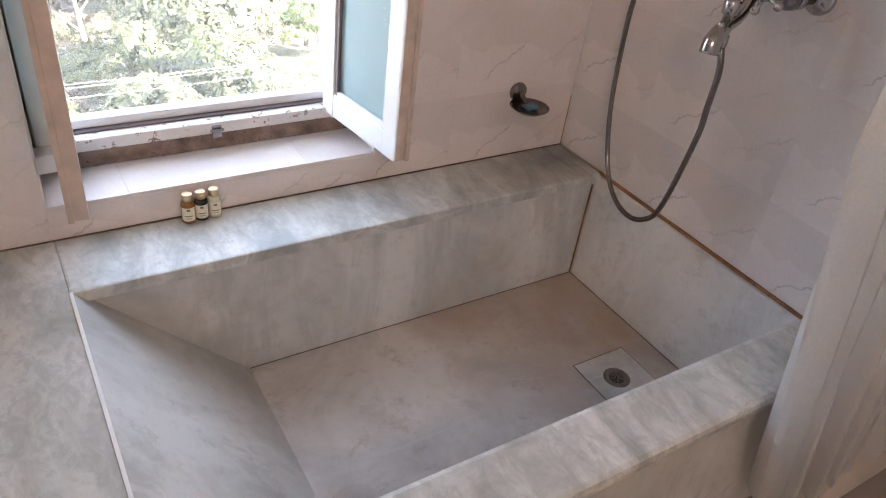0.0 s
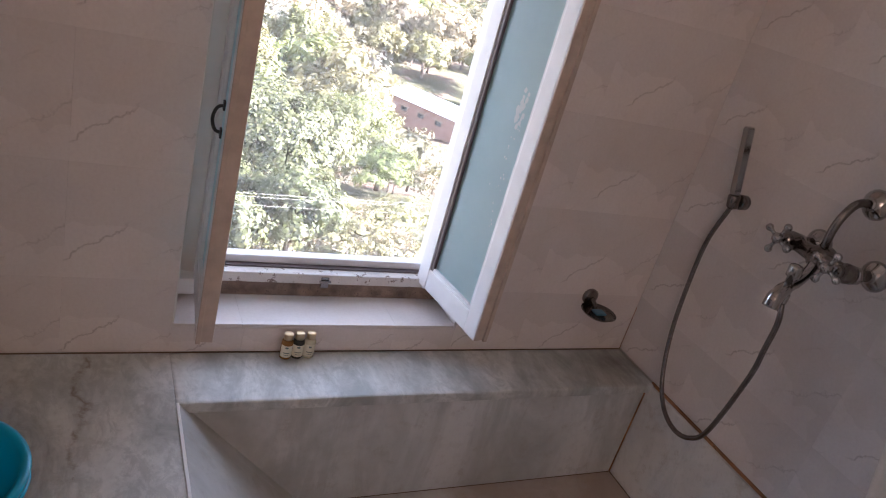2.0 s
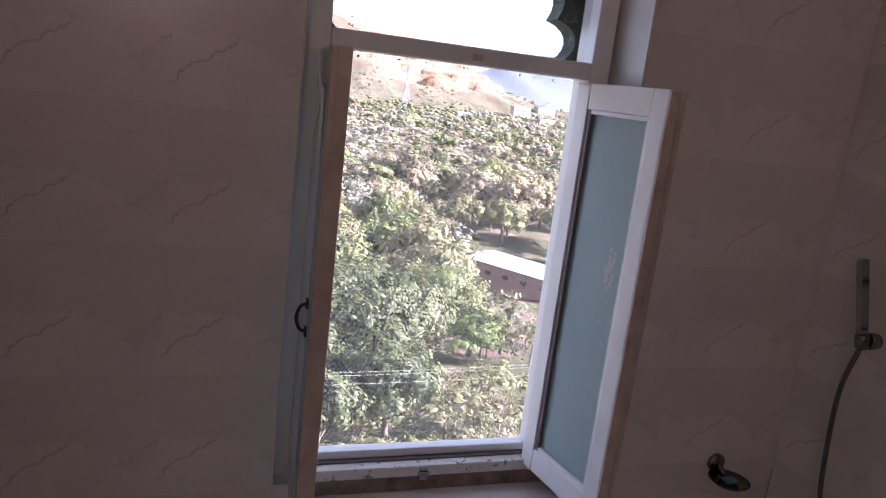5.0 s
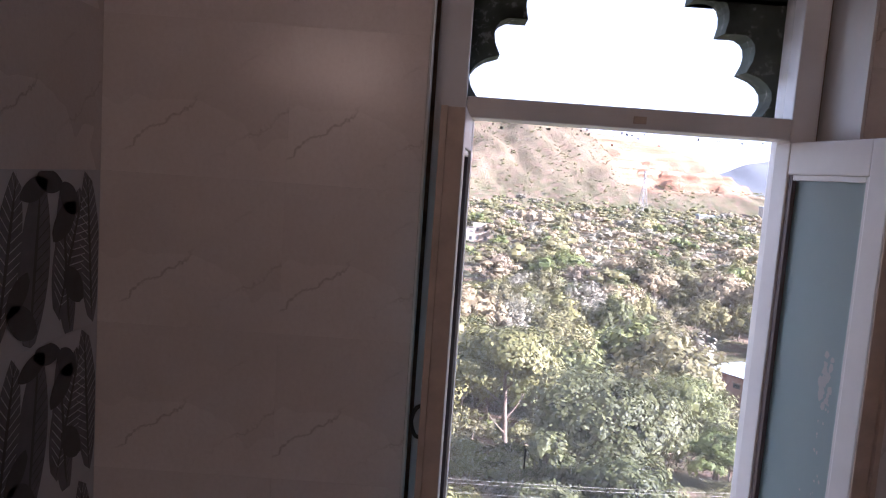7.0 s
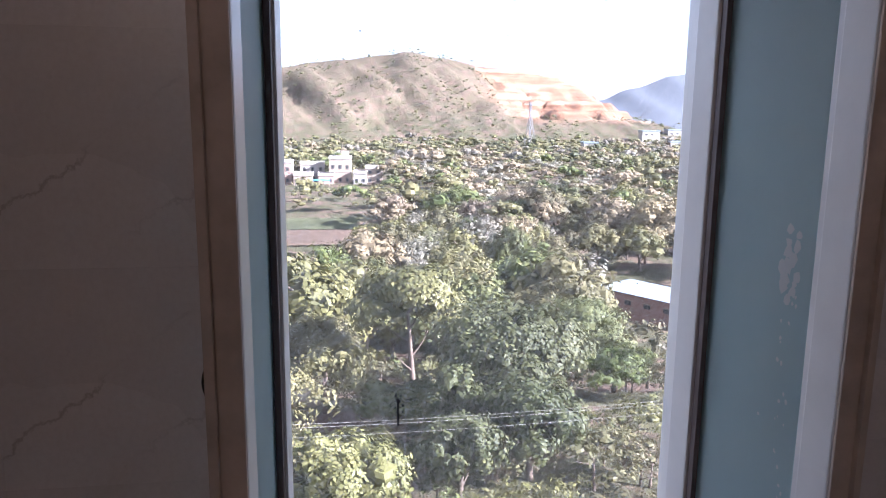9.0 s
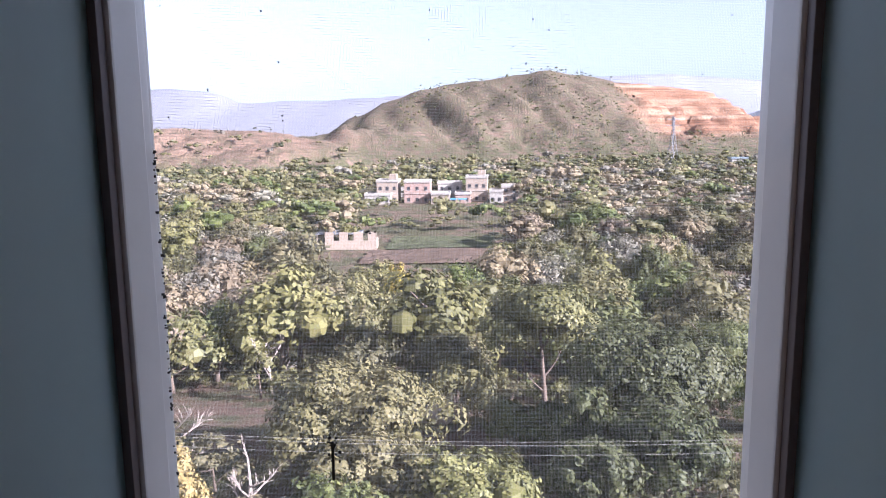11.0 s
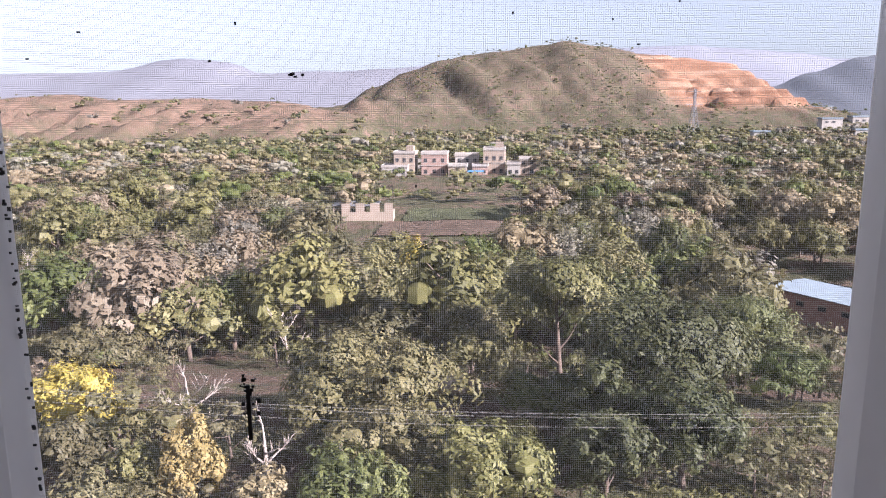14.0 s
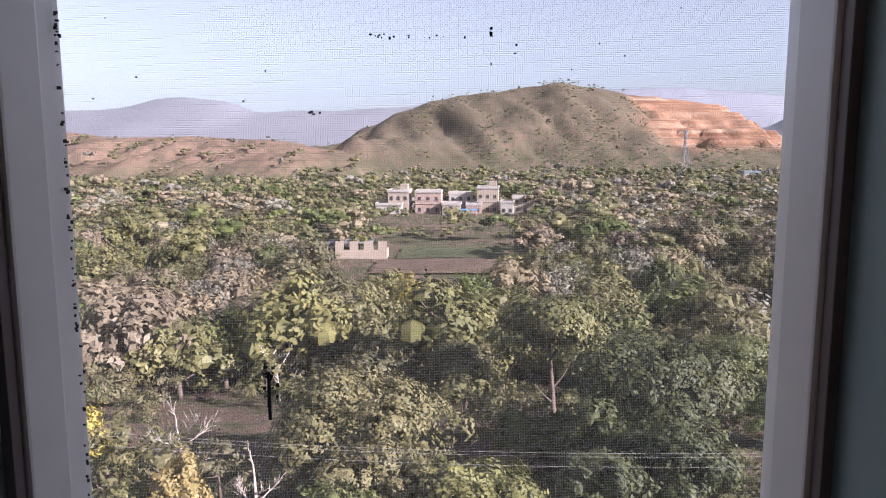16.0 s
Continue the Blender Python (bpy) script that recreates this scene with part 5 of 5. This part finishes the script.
for y in (YL, YR):
    fit_lathe("flange", FLANGE, (-0.0005, y, ZM), (-1, 0, 0), M_CHROME, mixer)
    fit_tube("inlet", [(-0.025, y, ZM), (XB + 0.01, y, ZM)], 0.013, M_DULL, mixer)
    fit_lathe("union_nut", [(0.012, 0), (0.020, 0.002), (0.020, 0.020), (0.012, 0.022)], (XB + 0.034, y, ZM), (-1, 0, 0), M_CHROME, mixer, "", 6)
    # the valve with its cross handle points into the room
    s = 1 if y == YL else -1
    fit_lathe("valve", [(0.012, 0), (0.022, 0.004), (0.023, 0.022), (0.017, 0.030), (0.014, 0.042), (0.017, 0.046), (0.012, 0.056)], (XB + 0.012, y, ZM), (-1, -0.12 * s, 0.12), M_DULL, mixer)
    hub = Vector((XB - 0.070, y - (0.012 if s > 0 else -0.008), ZM + 0.010))
    fit_lathe("handle_hub", [(0.006, -0.012), (0.012, -0.008), (0.013, 0.006), (0.008, 0.014), (0.002, 0.016)], hub, (-1, 0, 0), M_CHROME, mixer)
    for k in range(4):
        a = radians(20 + 90 * k)
        d = Vector((0, math.cos(a), math.sin(a)))
        fit_lathe("cross_arm", [(0.0055, 0.006), (0.0045, 0.018), (0.005, 0.026), (0.0085, 0.031), (0.0095, 0.036), (0.0075, 0.041), (0.002, 0.044)], hub, d, M_CHROME, mixer, "", 12)
fit_tube("body", [(XB, YL, ZM), (XB, (YL + YR) / 2, ZM), (XB, YR, ZM)], [0.015, 0.022, 0.015], M_DULL, mixer)
YC = (YL + YR) / 2
fit_lathe("centre_boss", [(0.018, -0.03), (0.027, -0.026), (0.029, 0.0), (0.025, 0.016), (0.013, 0.024)], (XB, YC, ZM), (-1, 0, 0), M_DULL, mixer)
fit_tube("spout", smooth_path([(XB - 0.005, YC, ZM - 0.01), (-0.125, YC - 0.012, 1.050), (-0.165, YC - 0.025, 1.030), (-0.210, YC - 0.038, 1.020), (-0.240, YC - 0.047, 1.003), (-0.247, YC - 0.050, 0.978)], 5), [0.013] * 10 + [0.0135] * 5 + [0.0165] * 5 + [0.018] * 6, M_CHROME, mixer, 16)
fit_lathe("diverter_knob", [(0.010, 0.0), (0.010, 0.018), (0.0155, 0.021), (0.0160, 0.044), (0.013, 0.048), (0.003, 0.049)], (-0.206, YC - 0.037, 1.028), (0, 0, 1), M_CHROME, mixer)
fit_lathe("hose_outlet", [(0.008, 0.0), (0.010, 0.003), (0.010, 0.022), (0.008, 0.026)], (-0.204, YC - 0.042, 1.010), (0, 0, -1), M_CHROME, mixer)
fit_lathe("flange", FLANGE, (-0.0005, -0.546, 1.224), (-1, 0, 0), M_CHROME, mixer)
fit_tube("overhead_pipe", smooth_path([(-0.02, -0.546, 1.224), (-0.062, -0.545, 1.222), (-0.088, -0.544, 1.196), (XB - 0.004, YC, 1.15), (XB, YC, ZM)], 6), 0.0095, M_DULL, mixer)

HOLD = Vector((-0.045, -0.212, 1.075))
shower = empty("hand_shower", HOLD, label="slim chrome hand shower in a wall holder", category="hand shower")
scene.view_layers[0].update()
fit_lathe("holder", [(0.006, 0.0), (0.020, 0.001), (0.021, 0.022), (0.018, 0.026)], (-0.0005, HOLD.y, HOLD.z), (-1, 0, 0), M_DULL, shower)
fit_lathe("holder_cup", [(0.013, -0.018), (0.016, -0.014), (0.017, 0.014), (0.014, 0.018)], HOLD, (-0.12, 0.12, 1), M_DULL, shower)
AX = Vector((-0.12, 0.16, 1)).normalized()
bm = bmesh.new()
lathe_bm(bm, [(0.010, 0.012), (0.0135, 0.02), (0.0155, 0.03), (0.0155, 0.195), (0.013, 0.200)], along(HOLD, AX), 6)
place_under(part("stick_head", bm, M_CHROME, None, "six-sided chrome stick"), shower)
hose = empty("shower_hose", (-0.1, -0.35, 0.43), label="ribbed steel shower hose hanging in a loop", category="hose")
scene.view_layers[0].update()
HOSE = [(-0.204, YC - 0.042, 0.988), (-0.203, -0.598, 0.94), (-0.190, -0.590, 0.86), (-0.170, -0.575, 0.77), (-0.130, -0.516, 0.561), (-0.118, -0.470, 0.492), (-0.105, -0.405, 0.463), (-0.088, -0.330, 0.475), (-0.070, -0.265, 0.533), (-0.061, -0.219, 0.659), (-0.058, -0.200, 0.80), (-0.058, -0.197, 0.947), (-0.045, -0.212, 1.060)]
path = smooth_path(HOSE, 22)
fit_tube("ribbed_tube", path, [0.0072 if i % 2 else 0.0060 for i in range(len(path))], M_DULL, hose, 8)

dish = empty("soap_dish", (-0.20, 0, 0.64), label="small round chrome soap dish on the wall", category="soap dish")
scene.view_layers[0].update()
fit_lathe("rosette", [(0.006, 0.0), (0.026, 0.0005), (0.027, 0.008), (0.020, 0.014), (0.010, 0.018)], (-0.205, -0.0005, 0.646), (0, -1, 0), M_DULL, dish)
fit_tube("arm", smooth_path([(-0.205, -0.014, 0.646), (-0.205, -0.034, 0.638), (-0.203, -0.040, 0.622)], 5), 0.007, M_DULL, dish)
fit_lathe("saucer", [(0.008, 0.0), (0.040, 0.002), (0.054, 0.012), (0.055, 0.014), (0.038, 0.006), (0.001, 0.005)], (-0.202, -0.060, 0.613), (0, 0, 1), M_DULL, dish)
M_SOAP = mat_plain("blue_sachet", (0.07, 0.20, 0.30), 0.35, vary=0.3, scale=60.0)
bm = bmesh.new()
add_box(bm, (-0.218, -0.076, 0.6215), (-0.182, -0.046, 0.6275))
bevelled(bm, 0.002)
tagged(part("soap_sachet", bm, M_SOAP), label="small blue soap sachet in the dish", category="soap")

# ---- toiletry bottles on the ledge ----
M_LABEL = mat_plain("paper_label", (0.72, 0.68, 0.52), 0.7, vary=0.05, scale=80.0)
M_GOLD = mat_plain("gold_cap", (0.62, 0.47, 0.28), 0.3, 0.7, vary=0.1, scale=80.0)
M_PRINT = mat_plain("label_print", (0.12, 0.16, 0.13), 0.7)


def bottle(x, y, colour, turn, label):
    ob = empty("bottle", (x, y, RIM), label=label, category="bottle", group="toiletry bottles on the ledge")
    mt = mat_plain("bottle_content", colour, 0.15, vary=0.1, scale=60.0)
    lathe("body", [(0.0135, 0.0005), (0.0152, 0.003), (0.0152, 0.047), (0.013, 0.0525), (0.0095, 0.055)], mt, ob)
    lathe("cap", [(0.010, 0.0552), (0.0118, 0.056), (0.0118, 0.071), (0.0105, 0.0725), (0.002, 0.073)], M_GOLD, ob, label="gold screw cap")
    bm = bmesh.new()
    def curved(z0, z1, half, r):
        a = [(bm.verts.new((r * math.sin(t), -r * math.cos(t), z0)), bm.verts.new((r * math.sin(t), -r * math.cos(t), z1))) for t in (turn - half + 2 * half * k / 10 for k in range(11))]
        for p, q in zip(a, a[1:]):
            bm.faces.new((p[0], q[0], q[1], p[1]))
    curved(0.008, 0.042, 1.15, 0.01535)
    lab = part("label", bm, M_LABEL, ob, "cream paper label")
    bm = bmesh.new()
    curved(0.034, 0.039, 0.25, 0.0155)
    curved(0.020, 0.0222, 0.55, 0.0155)
    curved(0.014, 0.0155, 0.40, 0.0155)
    part("print", bm, M_PRINT, lab, "small dark print bars")
    return ob


bottle(-1.113, -0.024, (0.28, 0.13, 0.03), -0.2, "small bottle of amber liquid with a gold cap")
bottle(-1.083, -0.022, (0.03, 0.03, 0.025), -0.15, "small bottle of dark liquid with a gold cap")
bottle(-1.053, -0.020, (0.62, 0.58, 0.40), -0.1, "small bottle of cream lotion with a gold cap")

# ---- shower curtain ----
def curtain():
    ob = empty("shower_curtain", (-0.05, -1.1, 0.05), label="white cloth shower curtain gathered in folds", category="curtain")
    bm = bmesh.new()
    cols, rows = 220, 40
    grid = []
    for j in range(rows + 1):
        v = j / rows
        z = 0.20 + (2.12 - 0.20) * v
        line = []
        for i in range(cols + 1):
            u = i / cols
            ph = u * 10.0 * 2 * math.pi + 0.6 * math.sin(u * 9) + 0.35 * math.sin(v * 3 + u * 4)
            flare = 1.0 + 0.35 * (1 - v)
            left = -0.300 - 0.27 * min(1.0, v * 2.2) - 0.02 * v
            x = 0.40 + (left - 0.40) * u
            y = -1.082 + 0.032 * flare * math.sin(ph) + 0.010 * math.sin(2.3 * ph + 4 * v)
            x += 0.010 * flare * math.cos(ph * 1.1)
            line.append(bm.verts.new((x, y, z + 0.008 * math.sin(ph * 0.5) * (1 - v))))
        grid.append(line)
    for j in range(rows):
        for i in range(cols):
            bm.faces.new((grid[j][i], grid[j][i + 1], grid[j + 1][i + 1], grid[j + 1][i]))
    bmesh.ops.solidify(bm, geom=bm.faces[:], thickness=0.0015)
    scene.view_layers[0].update()
    fit("cloth", bm, M_CLOTH, ob)
    return ob


curtain()
rail = empty("curtain_rail", (-0.9, -1.085, 2.14), label="chrome shower curtain rail", category="curtain rail")
scene.view_layers[0].update()
fit_tube("pole", [(X_LEFT + 0.001, -1.085, 2.145), (0.699, -1.085, 2.145)], 0.0125, M_CHROME, rail)
for k in range(10):
    x = -0.48 + 0.09 * k
    bm = bmesh.new()
    tube_bm(bm, [(x, -1.085 + 0.022 * math.sin(a), 2.133 + 0.022 * math.cos(a) - 0.004) for a in (2 * math.pi * i / 12 for i in range(13))], 0.002, 6)
    fit("ring", bm, M_CHROME, rail)

# ---- bucket on the platform ----
M_PLASTIC = mat_plain("blue_plastic", (0.02, 0.42, 0.66), 0.35, vary=0.1, scale=8.0)
bucket = empty("bucket", (-1.785, -0.590, RIM), label="bright blue plastic bucket on the marble platform", category="bucket")
lathe("pail", [(0.085, 0.0005), (0.100, 0.004), (0.128, 0.205), (0.137, 0.207), (0.138, 0.215), (0.130, 0.220), (0.122, 0.214), (0.096, 0.012), (0.001, 0.010)], M_PLASTIC, bucket, sides=40)
bm = bmesh.new()
tube_bm(bm, [(0.134 * math.cos(a), 0.134 * math.sin(a), 0.196 - 0.015 * math.sin((a + 0.4) / 3.0)) for a in (-0.4 + 3.0 * i / 16 for i in range(17))], 0.004, 8)
part("bail", bm, M_PLASTIC, bucket, smooth=True)
mug = empty("mug", (-1.785, -0.590, RIM + 0.0105), label="blue plastic mug with a scalloped rim in the bucket", category="mug")
bm = bmesh.new()
sides = 40
prof = [(0.050, 0.0), (0.056, 0.004), (0.066, 0.205), (0.071, 0.235), (0.067, 0.230), (0.050, 0.008), (0.001, 0.006)]
lathe_bm(bm, prof, Matrix(), sides)
for v in bm.verts:
    if v.co.z > 0.22:
        v.co.z += 0.010 * math.sin(math.atan2(v.co.y, v.co.x) * 9)
part("cup", bm, M_PLASTIC, mug, smooth=True)

# ---- warm lamp on the wall behind ----
lamp = empty("wall_lamp", (X_LEFT, -2.35, 1.98), label="lit warm wall lamp with a round opal shade", category="wall lamp")
M_OPAL = Nodes("lit_opal")
M_OPAL.base((0.9, 0.8, 0.65)).set(Emission_Strength=LAMP_GLOW, Emission_Color=(1.0, 0.70, 0.48, 1), Roughness=0.4)
scene.view_layers[0].update()
fit_lathe("base", [(0.01, 0), (0.05, 0.001), (0.05, 0.015), (0.02, 0.03), (0.015, 0.07)], (X_LEFT + 0.0005, -2.35, 1.98), (1, 0, 0), M_DULL, lamp)
bm = bmesh.new()
bmesh.ops.create_uvsphere(bm, u_segments=24, v_segments=14, radius=0.085)
for v in bm.verts:
    v.co = Vector((X_LEFT + 0.15, -2.35, 1.98)) + v.co * (1.0 if v.co.z > 0 else 0.9)
fit("shade", bm, M_OPAL.mat, lamp, "glowing opal shade")


# ---- tiles of the walls, laid last ----
M_DECOR = mat_plain("grey_decor_tile", (0.60, 0.60, 0.63), 0.3, vary=0.06, scale=6.0)
M_INK = mat_plain("charcoal_ink", (0.055, 0.060, 0.075), 0.35, vary=0.25, scale=30.0)
M_INK_MID = mat_plain("grey_ink", (0.15, 0.155, 0.18), 0.35, vary=0.25, scale=30.0)
TW, TH, GAP = 0.407, 0.270, 0.00012
tile_meshes = {}


def tile_mesh(w, h, material):
    """A thin tile in its own x-z plane, centred, with a soft front edge; its front faces -y."""
    key = (round(w, 4), round(h, 4), material.name)
    if key not in tile_meshes:
        b = 0.0001
        me = bpy.data.meshes.new("tile")
        a, c = w / 2, h / 2
        me.from_pydata([(-a, 0.008, -c), (a, 0.008, -c), (a, 0.008, c), (-a, 0.008, c), (-a, b, -c), (a, b, -c), (a, b, c), (-a, b, c), (-a + b, 0, -c + b), (a - b, 0, -c + b), (a - b, 0, c - b), (-a + b, 0, c - b)], [],
                       [(0, 4, 5, 1)[::-1], (1, 5, 6, 2)[::-1], (2, 6, 7, 3)[::-1], (3, 7, 4, 0)[::-1], (4, 8, 9, 5)[::-1], (5, 9, 10, 6)[::-1], (6, 10, 11, 7)[::-1], (7, 11, 8, 4)[::-1], (8, 11, 10, 9)[::-1]])
        me.materials.append(material)
        tile_meshes[key] = me
    return tile_meshes[key]


def lay(parent, m, u0, u1, v0, v1, tw=TW, hole=None, material=None):
    """Tiles over u0..u1 and v0..v1 of a wall whose pose is m (x along, z up, front to -y), leaving out the hole."""
    cols = [u1]
    while cols[-1] - tw > u0 + 0.02:
        cols.append(cols[-1] - tw)
    cols = [u0] + cols[::-1]
    rows = [v0] + [z for z in (1.460 + TH * k for k in range(-4, 6)) if v0 + 0.02 < z < v1 - 0.02] + [v1]
    for a, b in zip(cols, cols[1:]):
        for c, d in zip(rows, rows[1:]):
            pieces = [(a, b, c, d)]
            if hole and a < hole[1] and b > hole[0] and c < hole[3] and d > hole[2]:
                h0, h1, h2, h3 = hole
                pieces = []
                if a < h0:
                    pieces.append((a, h0, c, d))
                if b > h1:
                    pieces.append((h1, b, c, d))
                lo, hi = max(a, h0), min(b, h1)
                if c < h2:
                    pieces.append((lo, hi, c, h2))
                if d > h3:
                    pieces.append((lo, hi, h3, d))
            for e, f, g, h in pieces:
                if f - e < 0.006 or h - g < 0.006:
                    continue
                # the print keeps its place within a whole tile
                ob = new("tile", tile_mesh(f - e - GAP, h - g - GAP, material(g) if material else M_TILE))
                ob.parent = parent
                ob.matrix_parent_inverse = parent.matrix_world.inverted()
                ob.matrix_world = m @ Matrix.Translation(((e + f) / 2, 0, (g + h) / 2))


lay(wall_window, Matrix.Identity(4), X_LEFT, -0.0005, RIM + 0.002, 2.745, hole=(WX0, WX1, SILL - 0.0095, HEAD))
lay(wall_right, pose(0, 0, 0, 0, 0, -90), 0.0004, 1.099, RIM + 0.004, 2.745)
LEFT = pose(X_LEFT, 0, 0, 0, 0, 90)
lay(wall_left, LEFT, -2.99, -0.0004, RIM + 0.002, 2.745, tw=0.407, material=lambda z: M_DECOR if z < 1.45 else M_TILE)


# printed leaves on the lower tiles of the left wall
def leaf_outline(cx, cz, length, width, ang, n=14):
    pts = []
    for i in range(2 * n):
        t = (i if i < n else 2 * n - i) / n
        s = 1 if i < n else -1
        w = width * math.sin(math.pi * min(1, t * 0.94 + 0.02)) ** 0.7 * s
        x, z = w, t * length
        pts.append((cx + x * math.cos(ang) - z * math.sin(ang), cz + x * math.sin(ang) + z * math.cos(ang)))
    return pts


def flat_poly(bm, pts, depth):
    vs = [bm.verts.new((x, -depth, z)) for x, z in pts]
    bm.faces.new(vs)


def printed_tile(parent, u, z):
    """The leaf print of one tile, whose lower corner is (u, z)."""
    r = random.Random(41)
    dark, mid, pale = bmesh.new(), bmesh.new(), bmesh.new()
    lim = lambda p: [(min(max(x, u + 0.003), u + TW - 0.003), min(max(y, z + 0.002), z + TH - 0.002)) for x, y in p]
    def ribs(bm, cx, cz, ln, w, a, sides, depth):
        for sd in sides:
            for k in range(14):
                t = 0.10 + 0.06 * k
                x1, z1 = sd * w * 0.93 * math.sin(math.pi * min(1, t + 0.05)) ** 0.7, (t + 0.09) * ln
                q = [(0.0, t * ln), (x1, z1), (x1, z1 + 0.0018), (0.0, t * ln + 0.0024)]
                flat_poly(bm, lim([(u + cx + x * math.cos(a) - y * math.sin(a), z + cz + x * math.sin(a) + y * math.cos(a)) for x, y in q]), depth)
    big = ((0.03, -0.02, 0.27, 0.036, 0.10), (0.11, 0.02, 0.25, 0.034, -0.18), (0.19, -0.01, 0.27, 0.042, -0.10), (0.27, 0.03, 0.22, 0.050, -0.35), (0.31, -0.02, 0.26, 0.032, 0.12), (0.385, 0.00, 0.27, 0.036, 0.10))
    for i, (cx, cz, ln, w, a) in enumerate(big):
        flat_poly(mid, lim(leaf_outline(u + cx, z + cz, ln, w, a)), 0.0003 + 0.00008 * i)
        ribs(pale if i % 2 else dark, cx, cz, ln, w, a, (1, -1) if i % 2 else (1,), 0.0012)
        flat_poly(dark, lim(leaf_outline(u + cx, z + cz, ln, 0.004, a, 5)), 0.0013)
    for cx, cz, ln, w, a in ((0.08, 0.19, 0.085, 0.022, 1.2), (0.21, 0.02, 0.09, 0.024, 1.0), (0.25, 0.16, 0.09, 0.024, -0.9), (0.35, 0.05, 0.085, 0.024, 0.8), (0.03, 0.08, 0.08, 0.022, -1.0), (0.16, 0.23, 0.08, 0.018, -1.3), (0.33, 0.20, 0.075, 0.022, 0.9), (0.13, 0.06, 0.08, 0.020, -0.8), (0.28, 0.245, 0.08, 0.018, 1.4)):
        flat_poly(dark, lim(leaf_outline(u + cx, z + cz, ln, w, a)), 0.0016)
    for name, bm, mt, lab in (("leaf_print", mid, M_INK_MID, "grey printed leaves"), ("leaf_ribs", dark, M_INK, "charcoal printed leaves"), ("leaf_lines", pale, M_DECOR, "pale leaf veins")):
        ob = part(name, bm, mt, None, lab)
        ob.matrix_world = LEFT
        ob.parent = parent
        ob.matrix_parent_inverse = parent.matrix_world.inverted()


for col in range(3):
    for row in range(4):
        zz = 1.460 - TH * (row + 1)
        if zz > RIM:
            printed_tile(wall_left, -0.0004 - TW * (col + 1), zz)
